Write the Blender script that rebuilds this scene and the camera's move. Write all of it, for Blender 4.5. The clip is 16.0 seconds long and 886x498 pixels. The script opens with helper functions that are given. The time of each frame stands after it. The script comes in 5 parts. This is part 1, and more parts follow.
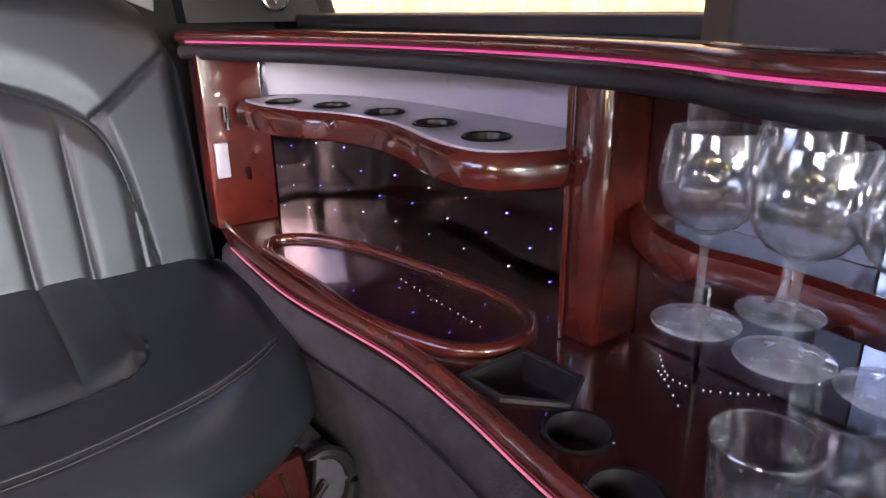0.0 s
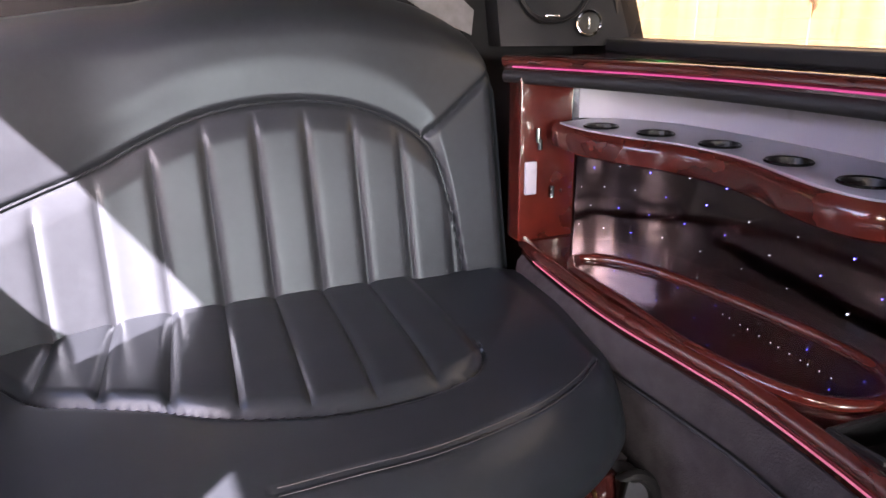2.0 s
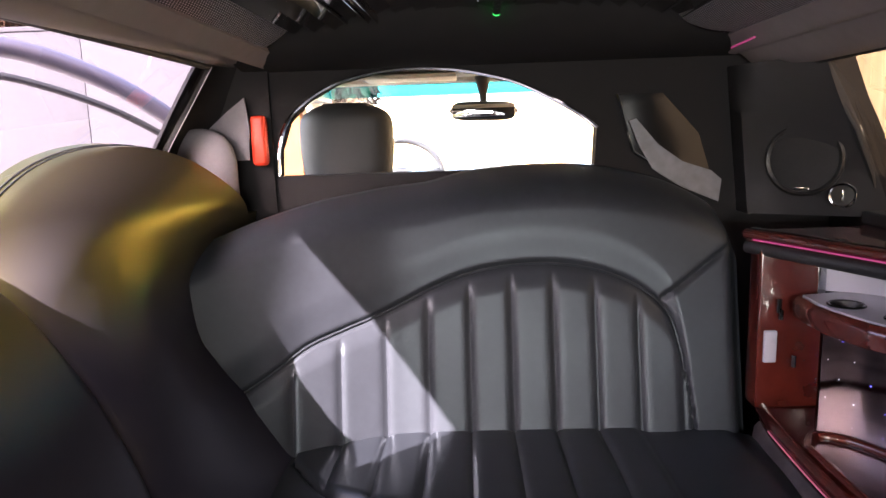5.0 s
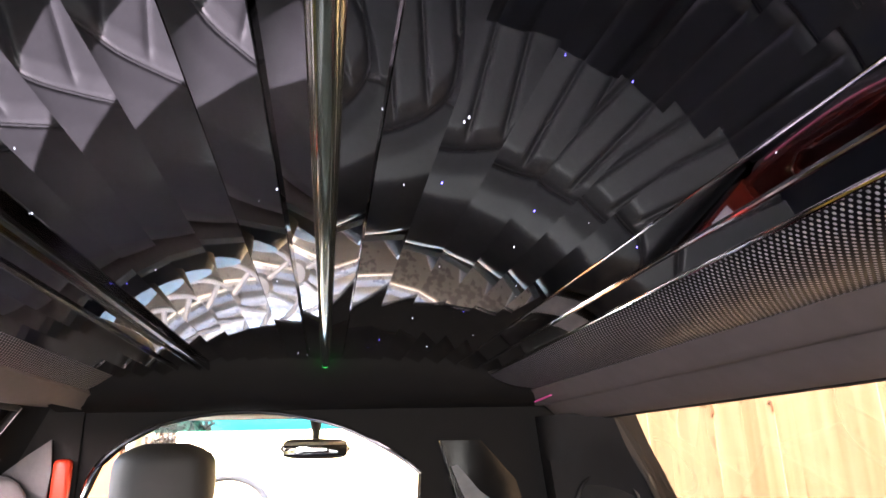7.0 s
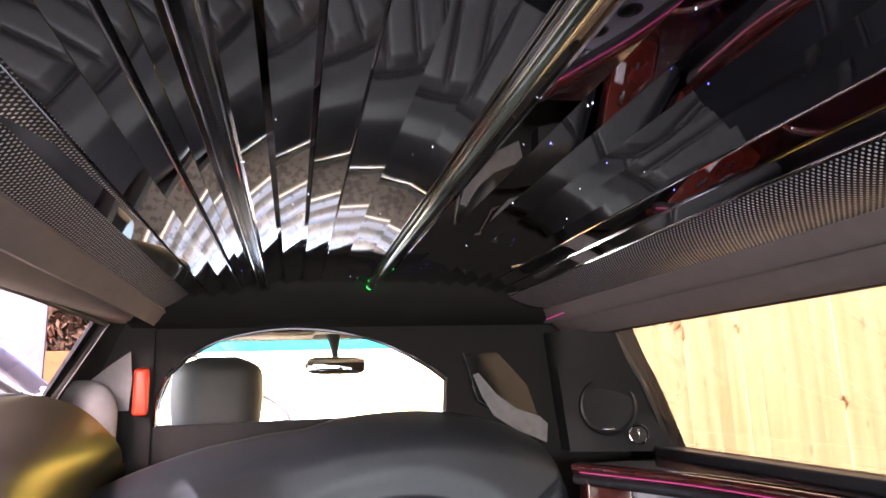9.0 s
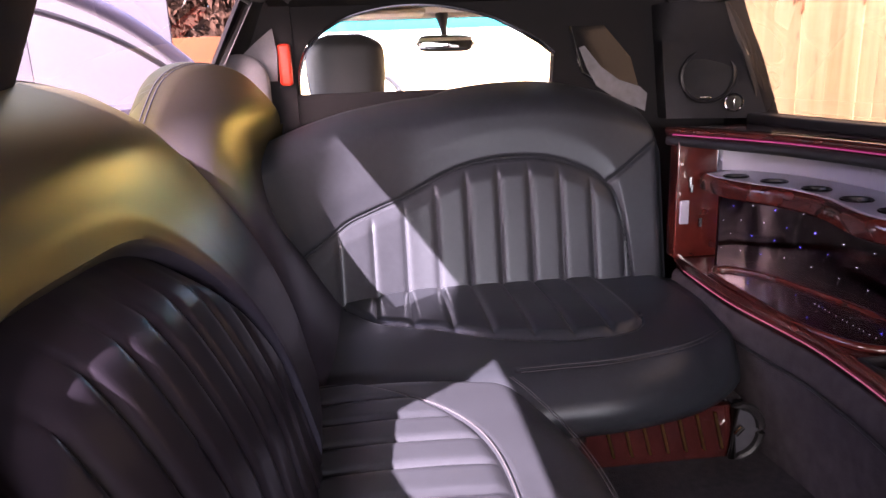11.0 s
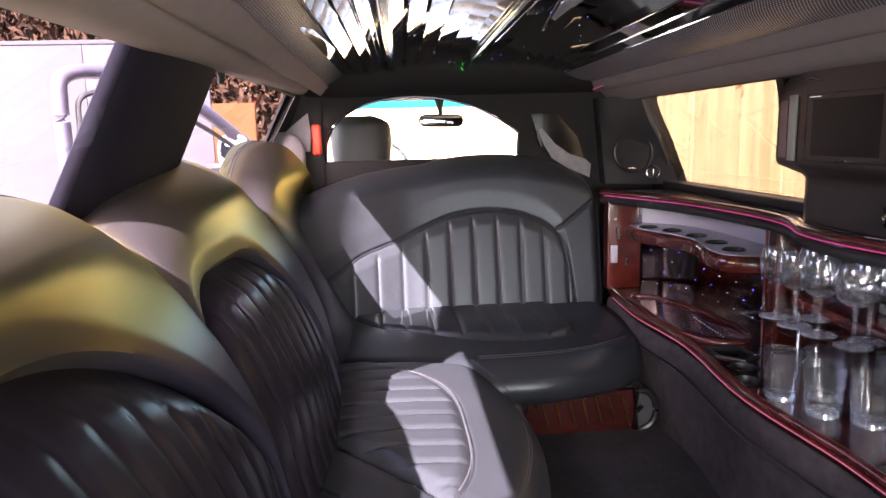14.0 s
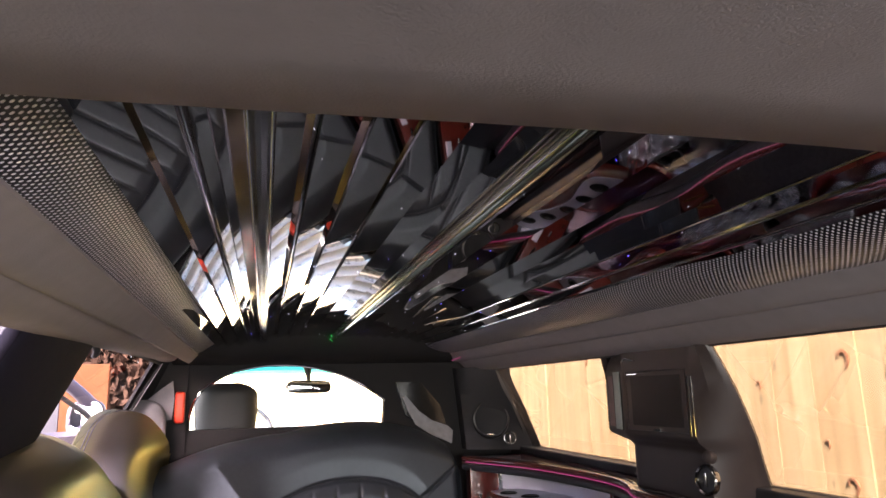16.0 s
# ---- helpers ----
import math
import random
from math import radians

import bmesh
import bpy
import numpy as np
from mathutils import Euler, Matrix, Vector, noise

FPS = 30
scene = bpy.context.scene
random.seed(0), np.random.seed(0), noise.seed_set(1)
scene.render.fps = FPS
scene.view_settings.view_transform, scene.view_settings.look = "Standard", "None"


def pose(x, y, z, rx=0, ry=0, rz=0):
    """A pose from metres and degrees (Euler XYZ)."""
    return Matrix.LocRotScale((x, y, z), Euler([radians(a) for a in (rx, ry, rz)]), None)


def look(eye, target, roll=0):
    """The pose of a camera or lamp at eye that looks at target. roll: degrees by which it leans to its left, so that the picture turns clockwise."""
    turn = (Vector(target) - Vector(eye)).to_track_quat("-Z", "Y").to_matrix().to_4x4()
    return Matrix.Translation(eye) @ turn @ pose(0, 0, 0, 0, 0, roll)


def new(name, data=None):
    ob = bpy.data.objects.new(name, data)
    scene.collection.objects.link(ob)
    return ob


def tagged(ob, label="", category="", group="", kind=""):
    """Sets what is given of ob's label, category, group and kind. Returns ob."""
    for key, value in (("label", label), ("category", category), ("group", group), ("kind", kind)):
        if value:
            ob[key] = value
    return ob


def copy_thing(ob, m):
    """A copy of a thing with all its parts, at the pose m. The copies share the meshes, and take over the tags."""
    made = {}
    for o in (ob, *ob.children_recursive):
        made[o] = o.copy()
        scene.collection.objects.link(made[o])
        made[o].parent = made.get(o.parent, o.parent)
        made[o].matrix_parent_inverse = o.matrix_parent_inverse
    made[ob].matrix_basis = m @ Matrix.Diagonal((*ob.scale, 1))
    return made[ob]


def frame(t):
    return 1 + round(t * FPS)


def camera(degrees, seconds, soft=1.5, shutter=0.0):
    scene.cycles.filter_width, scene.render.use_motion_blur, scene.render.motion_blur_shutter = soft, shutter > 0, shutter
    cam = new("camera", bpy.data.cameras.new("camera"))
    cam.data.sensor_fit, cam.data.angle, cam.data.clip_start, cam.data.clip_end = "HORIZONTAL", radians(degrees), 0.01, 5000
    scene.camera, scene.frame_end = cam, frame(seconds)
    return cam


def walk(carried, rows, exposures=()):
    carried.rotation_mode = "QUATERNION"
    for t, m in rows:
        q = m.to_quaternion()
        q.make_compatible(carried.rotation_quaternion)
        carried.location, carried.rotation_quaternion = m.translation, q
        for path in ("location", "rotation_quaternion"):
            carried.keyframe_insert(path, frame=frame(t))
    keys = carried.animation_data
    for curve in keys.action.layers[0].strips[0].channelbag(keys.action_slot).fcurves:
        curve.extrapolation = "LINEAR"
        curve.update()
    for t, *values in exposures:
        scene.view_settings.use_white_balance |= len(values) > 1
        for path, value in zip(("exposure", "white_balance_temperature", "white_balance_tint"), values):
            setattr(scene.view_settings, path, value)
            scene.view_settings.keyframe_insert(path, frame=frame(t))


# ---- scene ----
cam = camera(66.5, 16.0)
PATH = [
    (0, (0.119, 1.366, 0.862), (1.241, 2.876, 0.185), -0.9),
    (0.5, (0.078, 1.425, 0.865), (1.151, 2.971, 0.188), -1.2),
    (1, (0.026, 1.45, 0.87), (0.985, 3.073, 0.201), -1.1),
    (1.5, (-0.027, 1.448, 0.893), (0.77, 3.159, 0.232), -1.3),
    (2, (-0.087, 1.447, 0.908), (0.556, 3.223, 0.251), -1.0),
    (2.5, (-0.108, 1.426, 0.924), (0.354, 3.259, 0.27), -1.4),
    (3, (-0.145, 1.416, 0.944), (0.179, 3.273, 0.276), -1.4),
    (3.2, (-0.136, 1.393, 0.936), (0.102, 3.27, 0.289), -1.9),
    (5.3, (-0.073, 1.277, 1.059), (-0.15, 3.267, 0.879), -1.8),
    (5.5, (-0.073, 1.273, 1.065), (-0.11, 3.271, 1.007), -1.7),
    (6, (-0.052, 1.26, 1.089), (0.048, 3.249, 1.264), -1.6),
    (6.5, (-0.051, 1.238, 1.096), (0.22, 3.174, 1.516), -1.5),
    (7, (-0.035, 1.2, 1.095), (0.341, 3.076, 1.677), -1.6),
    (7.5, (-0.051, 1.169, 1.095), (0.397, 2.999, 1.766), -1.5),
    (8, (-0.092, 1.087, 1.065), (0.411, 2.885, 1.783), -1.8),
    (8.5, (-0.17, 1.058, 1.045), (0.357, 2.86, 1.734), -1.9),
    (9, (-0.243, 1.018, 1.042), (0.233, 2.921, 1.433), -1.9),
    (9.5, (-0.291, 0.948, 1.021), (0.071, 2.914, 1.087), -2.0),
    (10, (-0.318, 0.92, 1.0), (-0.053, 2.885, 0.745), -2.2),
    (10.2, (-0.324, 0.903, 1.0), (-0.085, 2.857, 0.648), -2.3),
    (12.3, (-0.336, 0.489, 0.991), (-0.225, 2.405, 0.428), -1.8),
    (12.5, (-0.344, 0.408, 0.988), (-0.247, 2.32, 0.409), -1.8),
    (13, (-0.325, 0.285, 1.019), (-0.233, 2.193, 0.429), -1.7),
    (13.5, (-0.33, 0.221, 1.048), (-0.236, 2.137, 0.483), -1.7),
    (14, (-0.315, 0.166, 1.053), (-0.153, 2.131, 0.72), -1.5),
    (14.5, (-0.312, 0.12, 1.082), (-0.019, 2.098, 1.049), -1.3),
    (15, (-0.32, 0.079, 1.093), (0.083, 2.028, 1.291), -1.3),
    (15.5, (-0.342, 0.044, 1.091), (0.147, 1.954, 1.425), -1.3),
    (16, (-0.333, 0.013, 1.081), (0.213, 1.892, 1.496), -1.4),
]
walk(cam, [(t, look(eye, target, roll)) for t, eye, target, roll in PATH], exposures=[(0.0, 6.20, 6500, 10), (1.2, 6.20, 6500, 10), (2.0, 6.02, 6500, 10), (3.0, 5.62, 6500, 10), (5.5, 5.20, 6500, 10), (6.3, 5.25, 6500, 10), (7.0, 5.40, 6500, 10), (8.0, 5.65, 6500, 10), (9.0, 5.55, 6500, 10), (9.6, 5.15, 6500, 10), (10.0, 5.10, 6500, 16), (12.4, 5.60, 6500, 30), (13.0, 5.60, 6500, 26), (14.5, 5.22, 6500, 10), (16.0, 5.10, 6500, 10)])

# ---- world, sun ----
SUN = Vector((1.0, 1.65, -1.40)).normalized()
world = bpy.data.worlds.new("sky")
scene.world = world
world.use_nodes = True
wn = world.node_tree
sky = wn.nodes.new("ShaderNodeTexSky")
sky.sky_type, sky.sun_disc = "NISHITA", False
sky.sun_elevation = math.asin(-SUN.z)
sky.sun_rotation = math.atan2(-SUN.x, -SUN.y)
sky.air_density, sky.dust_density = 0.8, 4.5
wn.links.new(sky.outputs[0], wn.nodes["Background"].inputs[0])
wn.nodes["Background"].inputs[1].default_value = 0.15
sun_data = bpy.data.lights.new("sun", "SUN")
sun_data.energy, sun_data.angle, sun_data.color = 5.0, radians(0.5), (1.0, 0.95, 0.88)
sun = new("sun", sun_data)
sun.matrix_world = look((0, 0, 0), SUN)
# fill lamp added behind the camera, in place of the rear window's daylight
back = bpy.data.lights.new("rear_fill", "AREA")
back.shape, back.size, back.size_y, back.energy, back.color = "RECTANGLE", 1.24, 0.40, 1.9, (1.0, 0.97, 0.93)
new("rear_fill", back).matrix_world = look((0, -1.285, 1.0), (0, 2.0, 0.85))


# ---- materials ----
def mat(name, color, rough=0.5, metal=0.0, spec=0.5, coat=0.0, var=0.12, scale=30.0, bump=0.0, bscale=200.0,
        emit=None, estr=0.0, trans=0.0, ior=1.45, rvar=0.1, bdist=0.002, crough=0.05):
    """A principled surface with two scales of colour and gloss variation and fine relief."""
    m = bpy.data.materials.new(name)
    m.use_nodes = True
    nt = m.node_tree
    b = nt.nodes["Principled BSDF"]
    b.inputs["Metallic"].default_value = metal
    b.inputs["Specular IOR Level"].default_value = spec
    b.inputs["IOR"].default_value = ior
    b.inputs["Coat Weight"].default_value = coat
    b.inputs["Coat Roughness"].default_value = crough
    b.inputs["Transmission Weight"].default_value = trans
    b.inputs["Base Color"].default_value = (*color, 1)
    b.inputs["Roughness"].default_value = rough
    tc = nt.nodes.new("ShaderNodeTexCoord")
    if var > 0:
        n1 = nt.nodes.new("ShaderNodeTexNoise")
        n1.inputs["Scale"].default_value, n1.inputs["Detail"].default_value = scale, 6
        n2 = nt.nodes.new("ShaderNodeTexNoise")
        n2.inputs["Scale"].default_value, n2.inputs["Detail"].default_value = scale / 9, 3
        nt.links.new(tc.outputs["Object"], n1.inputs["Vector"])
        nt.links.new(tc.outputs["Object"], n2.inputs["Vector"])
        add = nt.nodes.new("ShaderNodeMath")
        add.operation = "ADD"
        nt.links.new(n1.outputs[0], add.inputs[0])
        nt.links.new(n2.outputs[0], add.inputs[1])
        rng = nt.nodes.new("ShaderNodeMapRange")
        rng.inputs[1].default_value, rng.inputs[2].default_value = 0.6, 1.4
        rng.inputs[3].default_value, rng.inputs[4].default_value = 1 - var, 1 + var
        nt.links.new(add.outputs[0], rng.inputs[0])
        mul = nt.nodes.new("ShaderNodeMix")
        mul.data_type, mul.blend_type = "RGBA", "MULTIPLY"
        mul.inputs[0].default_value = 1.0
        mul.inputs[6].default_value = (*color, 1)
        nt.links.new(rng.outputs[0], mul.inputs[7])
        nt.links.new(mul.outputs[2], b.inputs["Base Color"])
        rr = nt.nodes.new("ShaderNodeMapRange")
        rr.inputs[1].default_value, rr.inputs[2].default_value = 0.6, 1.4
        rr.inputs[3].default_value, rr.inputs[4].default_value = max(0, rough * (1 - rvar)), min(1, rough * (1 + rvar))
        nt.links.new(add.outputs[0], rr.inputs[0])
        nt.links.new(rr.outputs[0], b.inputs["Roughness"])
    if bump > 0:
        n3 = nt.nodes.new("ShaderNodeTexNoise")
        n3.inputs["Scale"].default_value, n3.inputs["Detail"].default_value = bscale, 4
        nt.links.new(tc.outputs["Object"], n3.inputs["Vector"])
        bp = nt.nodes.new("ShaderNodeBump")
        bp.inputs["Strength"].default_value, bp.inputs["Distance"].default_value = bump, bdist
        nt.links.new(n3.outputs[0], bp.inputs["Height"])
        nt.links.new(bp.outputs[0], b.inputs["Normal"])
    if emit:
        b.inputs["Emission Color"].default_value = (*emit, 1)
        b.inputs["Emission Strength"].default_value = estr
    return m


LEATHER = mat("black_leather", (0.026, 0.029, 0.035), 0.38, spec=0.46, var=0.14, scale=60, bump=0.10, bscale=300, rvar=0.12, bdist=0.0006)
BACKLEATHER = mat("gold_sheen_leather", (0.022, 0.021, 0.034), 0.40, spec=0.95, ior=1.9, var=0.08, scale=60, bump=0.03, bscale=420, rvar=0.04, bdist=0.0003)


def sheen_upwards(m, low, high):
    """Leather with reflected golden light put into its gloss colour towards the head rolls, plain below."""
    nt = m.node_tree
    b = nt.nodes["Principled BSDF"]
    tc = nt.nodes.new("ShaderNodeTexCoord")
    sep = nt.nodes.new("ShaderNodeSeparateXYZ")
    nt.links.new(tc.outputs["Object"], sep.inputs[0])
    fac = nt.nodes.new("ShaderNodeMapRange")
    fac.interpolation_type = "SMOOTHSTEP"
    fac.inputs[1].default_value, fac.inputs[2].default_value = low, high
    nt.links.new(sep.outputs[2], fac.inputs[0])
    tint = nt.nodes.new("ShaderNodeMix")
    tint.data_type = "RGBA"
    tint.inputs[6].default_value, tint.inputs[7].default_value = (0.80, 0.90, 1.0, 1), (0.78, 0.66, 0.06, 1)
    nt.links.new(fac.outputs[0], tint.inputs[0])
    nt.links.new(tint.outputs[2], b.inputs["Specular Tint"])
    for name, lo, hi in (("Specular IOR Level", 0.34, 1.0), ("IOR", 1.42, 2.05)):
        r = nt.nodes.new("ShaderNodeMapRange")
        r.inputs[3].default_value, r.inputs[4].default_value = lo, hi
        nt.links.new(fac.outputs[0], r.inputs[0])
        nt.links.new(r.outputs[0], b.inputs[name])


# reflected golden light, put into the gloss of the upper backs
sheen_upwards(BACKLEATHER, 0.70, 0.84)
LEATHER.node_tree.nodes["Principled BSDF"].inputs["Specular Tint"].default_value = (0.80, 0.90, 1.0, 1)
SEATLEATHER = mat("polished_black_leather", (0.019, 0.022, 0.027), 0.30, spec=0.6, var=0.08, scale=60, bump=0.03, bscale=420, rvar=0.06, bdist=0.0003)
PLEATLEATHER = mat("matt_black_leather", (0.017, 0.015, 0.021), 0.30, spec=0.20, var=0.06, scale=60, bump=0.0, rvar=0.0)
PLEATLEATHER.node_tree.nodes["Principled BSDF"].inputs["Specular Tint"].default_value = (0.55, 0.75, 1.0, 1)
SEATLEATHER.node_tree.nodes["Principled BSDF"].inputs["Specular Tint"].default_value = (0.82, 0.91, 1.0, 1)
SOFTLEATHER = mat("worn_dark_leather", (0.020, 0.020, 0.021), 0.55, spec=0.4, var=0.16, scale=50, bump=0.12, bscale=300, bdist=0.0006)
PILLARCLOTH = mat("blue_black_pillar_cloth", (0.011, 0.0105, 0.018), 0.85, spec=0.1, var=0.2, scale=40, bump=0.2, bscale=400)
STITCH = mat("stitch_thread", (0.065, 0.062, 0.068), 0.8, var=0.2, scale=300)
VINYL = mat("black_vinyl_trim", (0.022, 0.021, 0.023), 0.45, var=0.15, scale=40, bump=0.2, bscale=350)
HEADLINER = mat("grey_brown_headliner", (0.245, 0.216, 0.226), 0.85, spec=0.2, var=0.10, scale=25, bump=0.25, bscale=500)
BLACKLINER = mat("black_headliner", (0.016, 0.015, 0.016), 0.8, spec=0.25, var=0.2, scale=25, bump=0.25, bscale=500)
CARPET = mat("charcoal_carpet", (0.030, 0.028, 0.032), 0.95, spec=0.1, var=0.45, scale=55, bump=0.9, bscale=260, bdist=0.004)
SUEDE = mat("charcoal_suede_panel", (0.060, 0.053, 0.058), 0.95, spec=0.15, var=0.45, scale=30, bump=0.5, bscale=300)
CHERRY = mat("lacquered_cherry_wood", (0.085, 0.012, 0.008), 0.25, coat=1.0, var=0.35, scale=18, crough=0.04)
DARKWOOD = mat("dark_lacquered_counter", (0.040, 0.009, 0.008), 0.2, coat=1.0, var=0.3, scale=14, crough=0.03)
LAVENDER = mat("pale_lavender_acrylic", (0.50, 0.48, 0.56), 0.28, var=0.05, scale=8)
CHROME = mat("chrome", (0.75, 0.75, 0.76), 0.08, metal=1.0, var=0.06, scale=60)
BLACKMIRROR = mat("smoked_mirror_ceiling", (0.49, 0.45, 0.445), 0.02, metal=1.0, var=0.10, scale=3, rvar=0.5)
STARMIRROR = mat("dark_mirror_panel", (0.15, 0.11, 0.105), 0.12, metal=1.0, var=0.2, scale=5, rvar=0.4)
MIRROR = mat("bar_mirror", (0.72, 0.72, 0.76), 0.03, metal=1.0, var=0.04, scale=4)
BLACKPLASTIC = mat("black_plastic", (0.018, 0.017, 0.018), 0.35, var=0.15, scale=60, bump=0.15, bscale=500)
GLOSSBLACK = mat("gloss_black_screen", (0.010, 0.010, 0.011), 0.10, var=0.1, scale=20)
GREYPLASTIC = mat("grey_plastic", (0.30, 0.30, 0.33), 0.4, var=0.08, scale=40)
BEIGE = mat("beige_cabin_trim", (0.42, 0.37, 0.31), 0.7, var=0.1, scale=30)
# near-black base puts the hoarding's shade into the colour of pale panels
WHITEWALL = mat("shade_dark_panel", (0.036, 0.036, 0.042), 0.8, spec=0.05, var=0.08, scale=3)
DASH = mat("grey_dashboard_vinyl", (0.075, 0.072, 0.072), 0.28, spec=0.7, var=0.12, scale=30, bump=0.08, bscale=300, bdist=0.0006)
SILVER = mat("silver_car_paint", (0.066, 0.061, 0.086), 0.45, metal=0.2, coat=0.15, var=0.05, scale=10)
RUBBER = mat("rubber_seal", (0.02, 0.02, 0.022), 0.6, var=0.1)
GROUND = mat("concrete_ground", (0.30, 0.28, 0.26), 0.9, var=0.3, scale=4, bump=0.5, bscale=60)
HEDGE = mat("dry_brown_hedge", (0.028, 0.016, 0.011), 0.9, spec=0.05, var=0.5, scale=9)
BELT = mat("red_buckle_plastic", (0.62, 0.045, 0.02), 0.4, var=0.1)
BELTWEB = mat("grey_belt_webbing", (0.15, 0.145, 0.16), 0.7, var=0.12, scale=120, bump=0.3, bscale=300)
LED_RED = mat("led_strip_rail", (0.34, 0.06, 0.18), 0.4, var=0, emit=(1.0, 0.09, 0.40), estr=0.0085)
LED_LOW = mat("led_strip_counter", (0.34, 0.12, 0.18), 0.4, var=0, emit=(1.0, 0.22, 0.40), estr=0.0085)
LED_GREEN = mat("led_tip", (0.1, 0.5, 0.1), 0.4, var=0, emit=(0.05, 1.0, 0.15), estr=0.12)
STAR_W = mat("star_point_white", (0.6, 0.6, 0.7), 0.5, var=0, emit=(0.75, 0.78, 1.0), estr=0.10)
BEAD_W = mat("bead_point_white", (0.6, 0.6, 0.7), 0.5, var=0, emit=(0.75, 0.78, 1.0), estr=0.03)
STAR_B = mat("star_point_blue", (0.2, 0.2, 0.9), 0.5, var=0, emit=(0.12, 0.10, 1.0), estr=0.28)


def pane_glass(name, tint, gloss=0.08):
    """Thin flat glazing: tinted see-through with a faint mirror on it."""
    m = bpy.data.materials.new(name)
    m.use_nodes = True
    nt = m.node_tree
    nt.nodes.remove(nt.nodes["Principled BSDF"])
    t = nt.nodes.new("ShaderNodeBsdfTransparent")
    t.inputs[0].default_value = (*tint, 1)
    g = nt.nodes.new("ShaderNodeBsdfGlossy")
    g.inputs[0].default_value, g.inputs["Roughness"].default_value = (1, 1, 1, 1), 0.01
    mx = nt.nodes.new("ShaderNodeMixShader")
    mx.inputs[0].default_value = gloss
    nt.links.new(t.outputs[0], mx.inputs[1])
    nt.links.new(g.outputs[0], mx.inputs[2])
    nt.links.new(mx.outputs[0], nt.nodes["Material Output"].inputs[0])
    return m


def thin_glass(name, tint, least=0.05, most=0.40, haze=0.05):
    """Thin-walled glassware: clear, with gloss that grows towards its rims."""
    m = pane_glass(name, tint)
    nt = m.node_tree
    f = nt.nodes.new("ShaderNodeLayerWeight")
    f.inputs[0].default_value = 0.5
    pw = nt.nodes.new("ShaderNodeMath")
    pw.operation = "POWER"
    pw.inputs[1].default_value = 3.0
    nt.links.new(f.outputs["Facing"], pw.inputs[0])
    ma = nt.nodes.new("ShaderNodeMath")
    ma.operation = "MULTIPLY_ADD"
    ma.inputs[1].default_value, ma.inputs[2].default_value = most, least
    nt.links.new(pw.outputs[0], ma.inputs[0])
    mx = next(n for n in nt.nodes if n.type == "MIX_SHADER")
    nt.links.new(ma.outputs[0], mx.inputs[0])
    # pale light haze over the glass, put in as a diffuse mix
    haze_bsdf = nt.nodes.new("ShaderNodeBsdfDiffuse")
    haze_bsdf.inputs[0].default_value = (0.86, 0.90, 1.0, 1)
    haze_noise = nt.nodes.new("ShaderNodeTexNoise")
    haze_noise.inputs["Scale"].default_value, haze_noise.inputs["Detail"].default_value = 60.0, 4
    fr = nt.nodes.new("ShaderNodeMapRange")
    fr.inputs[1].default_value, fr.inputs[2].default_value = 0.35, 0.65
    fr.inputs[3].default_value, fr.inputs[4].default_value = 0.4 * haze, 1.6 * haze
    tc = nt.nodes.new("ShaderNodeTexCoord")
    nt.links.new(tc.outputs["Object"], haze_noise.inputs["Vector"])
    nt.links.new(haze_noise.outputs[0], fr.inputs[0])
    m2 = nt.nodes.new("ShaderNodeMixShader")
    nt.links.new(fr.outputs[0], m2.inputs[0])
    nt.links.new(mx.outputs[0], m2.inputs[1])
    nt.links.new(haze_bsdf.outputs[0], m2.inputs[2])
    nt.links.new(m2.outputs[0], nt.nodes["Material Output"].inputs[0])
    return m


CUTGLASS = thin_glass("cut_tumbler_glass", (0.93, 0.94, 0.955), 0.05, 0.85, 0.007)
CLEAR = thin_glass("clear_glassware", (0.96, 0.97, 0.985), 0.07, 0.85, 0.020)
# stronger haze here: light caught in foot and base, put in as colour
FOOT = thin_glass("haze_glass_foot", (0.90, 0.94, 1.0), 0.22, 0.60, 0.17)
ROD = mat("clear_acrylic_rod", (0.58, 0.64, 0.52), 0.10, metal=0.9, var=0.12, scale=40)
TINTED = pane_glass("tinted_window", (0.084, 0.078, 0.080))
MAUVE = pane_glass("mauve_tinted_window", (0.36, 0.315, 0.355))
SMOKED = pane_glass("smoked_divider", (0.06, 0.06, 0.06), 0.12)
SHELFGLASS = pane_glass("clear_shelf", (0.80, 0.84, 0.86), 0.10)


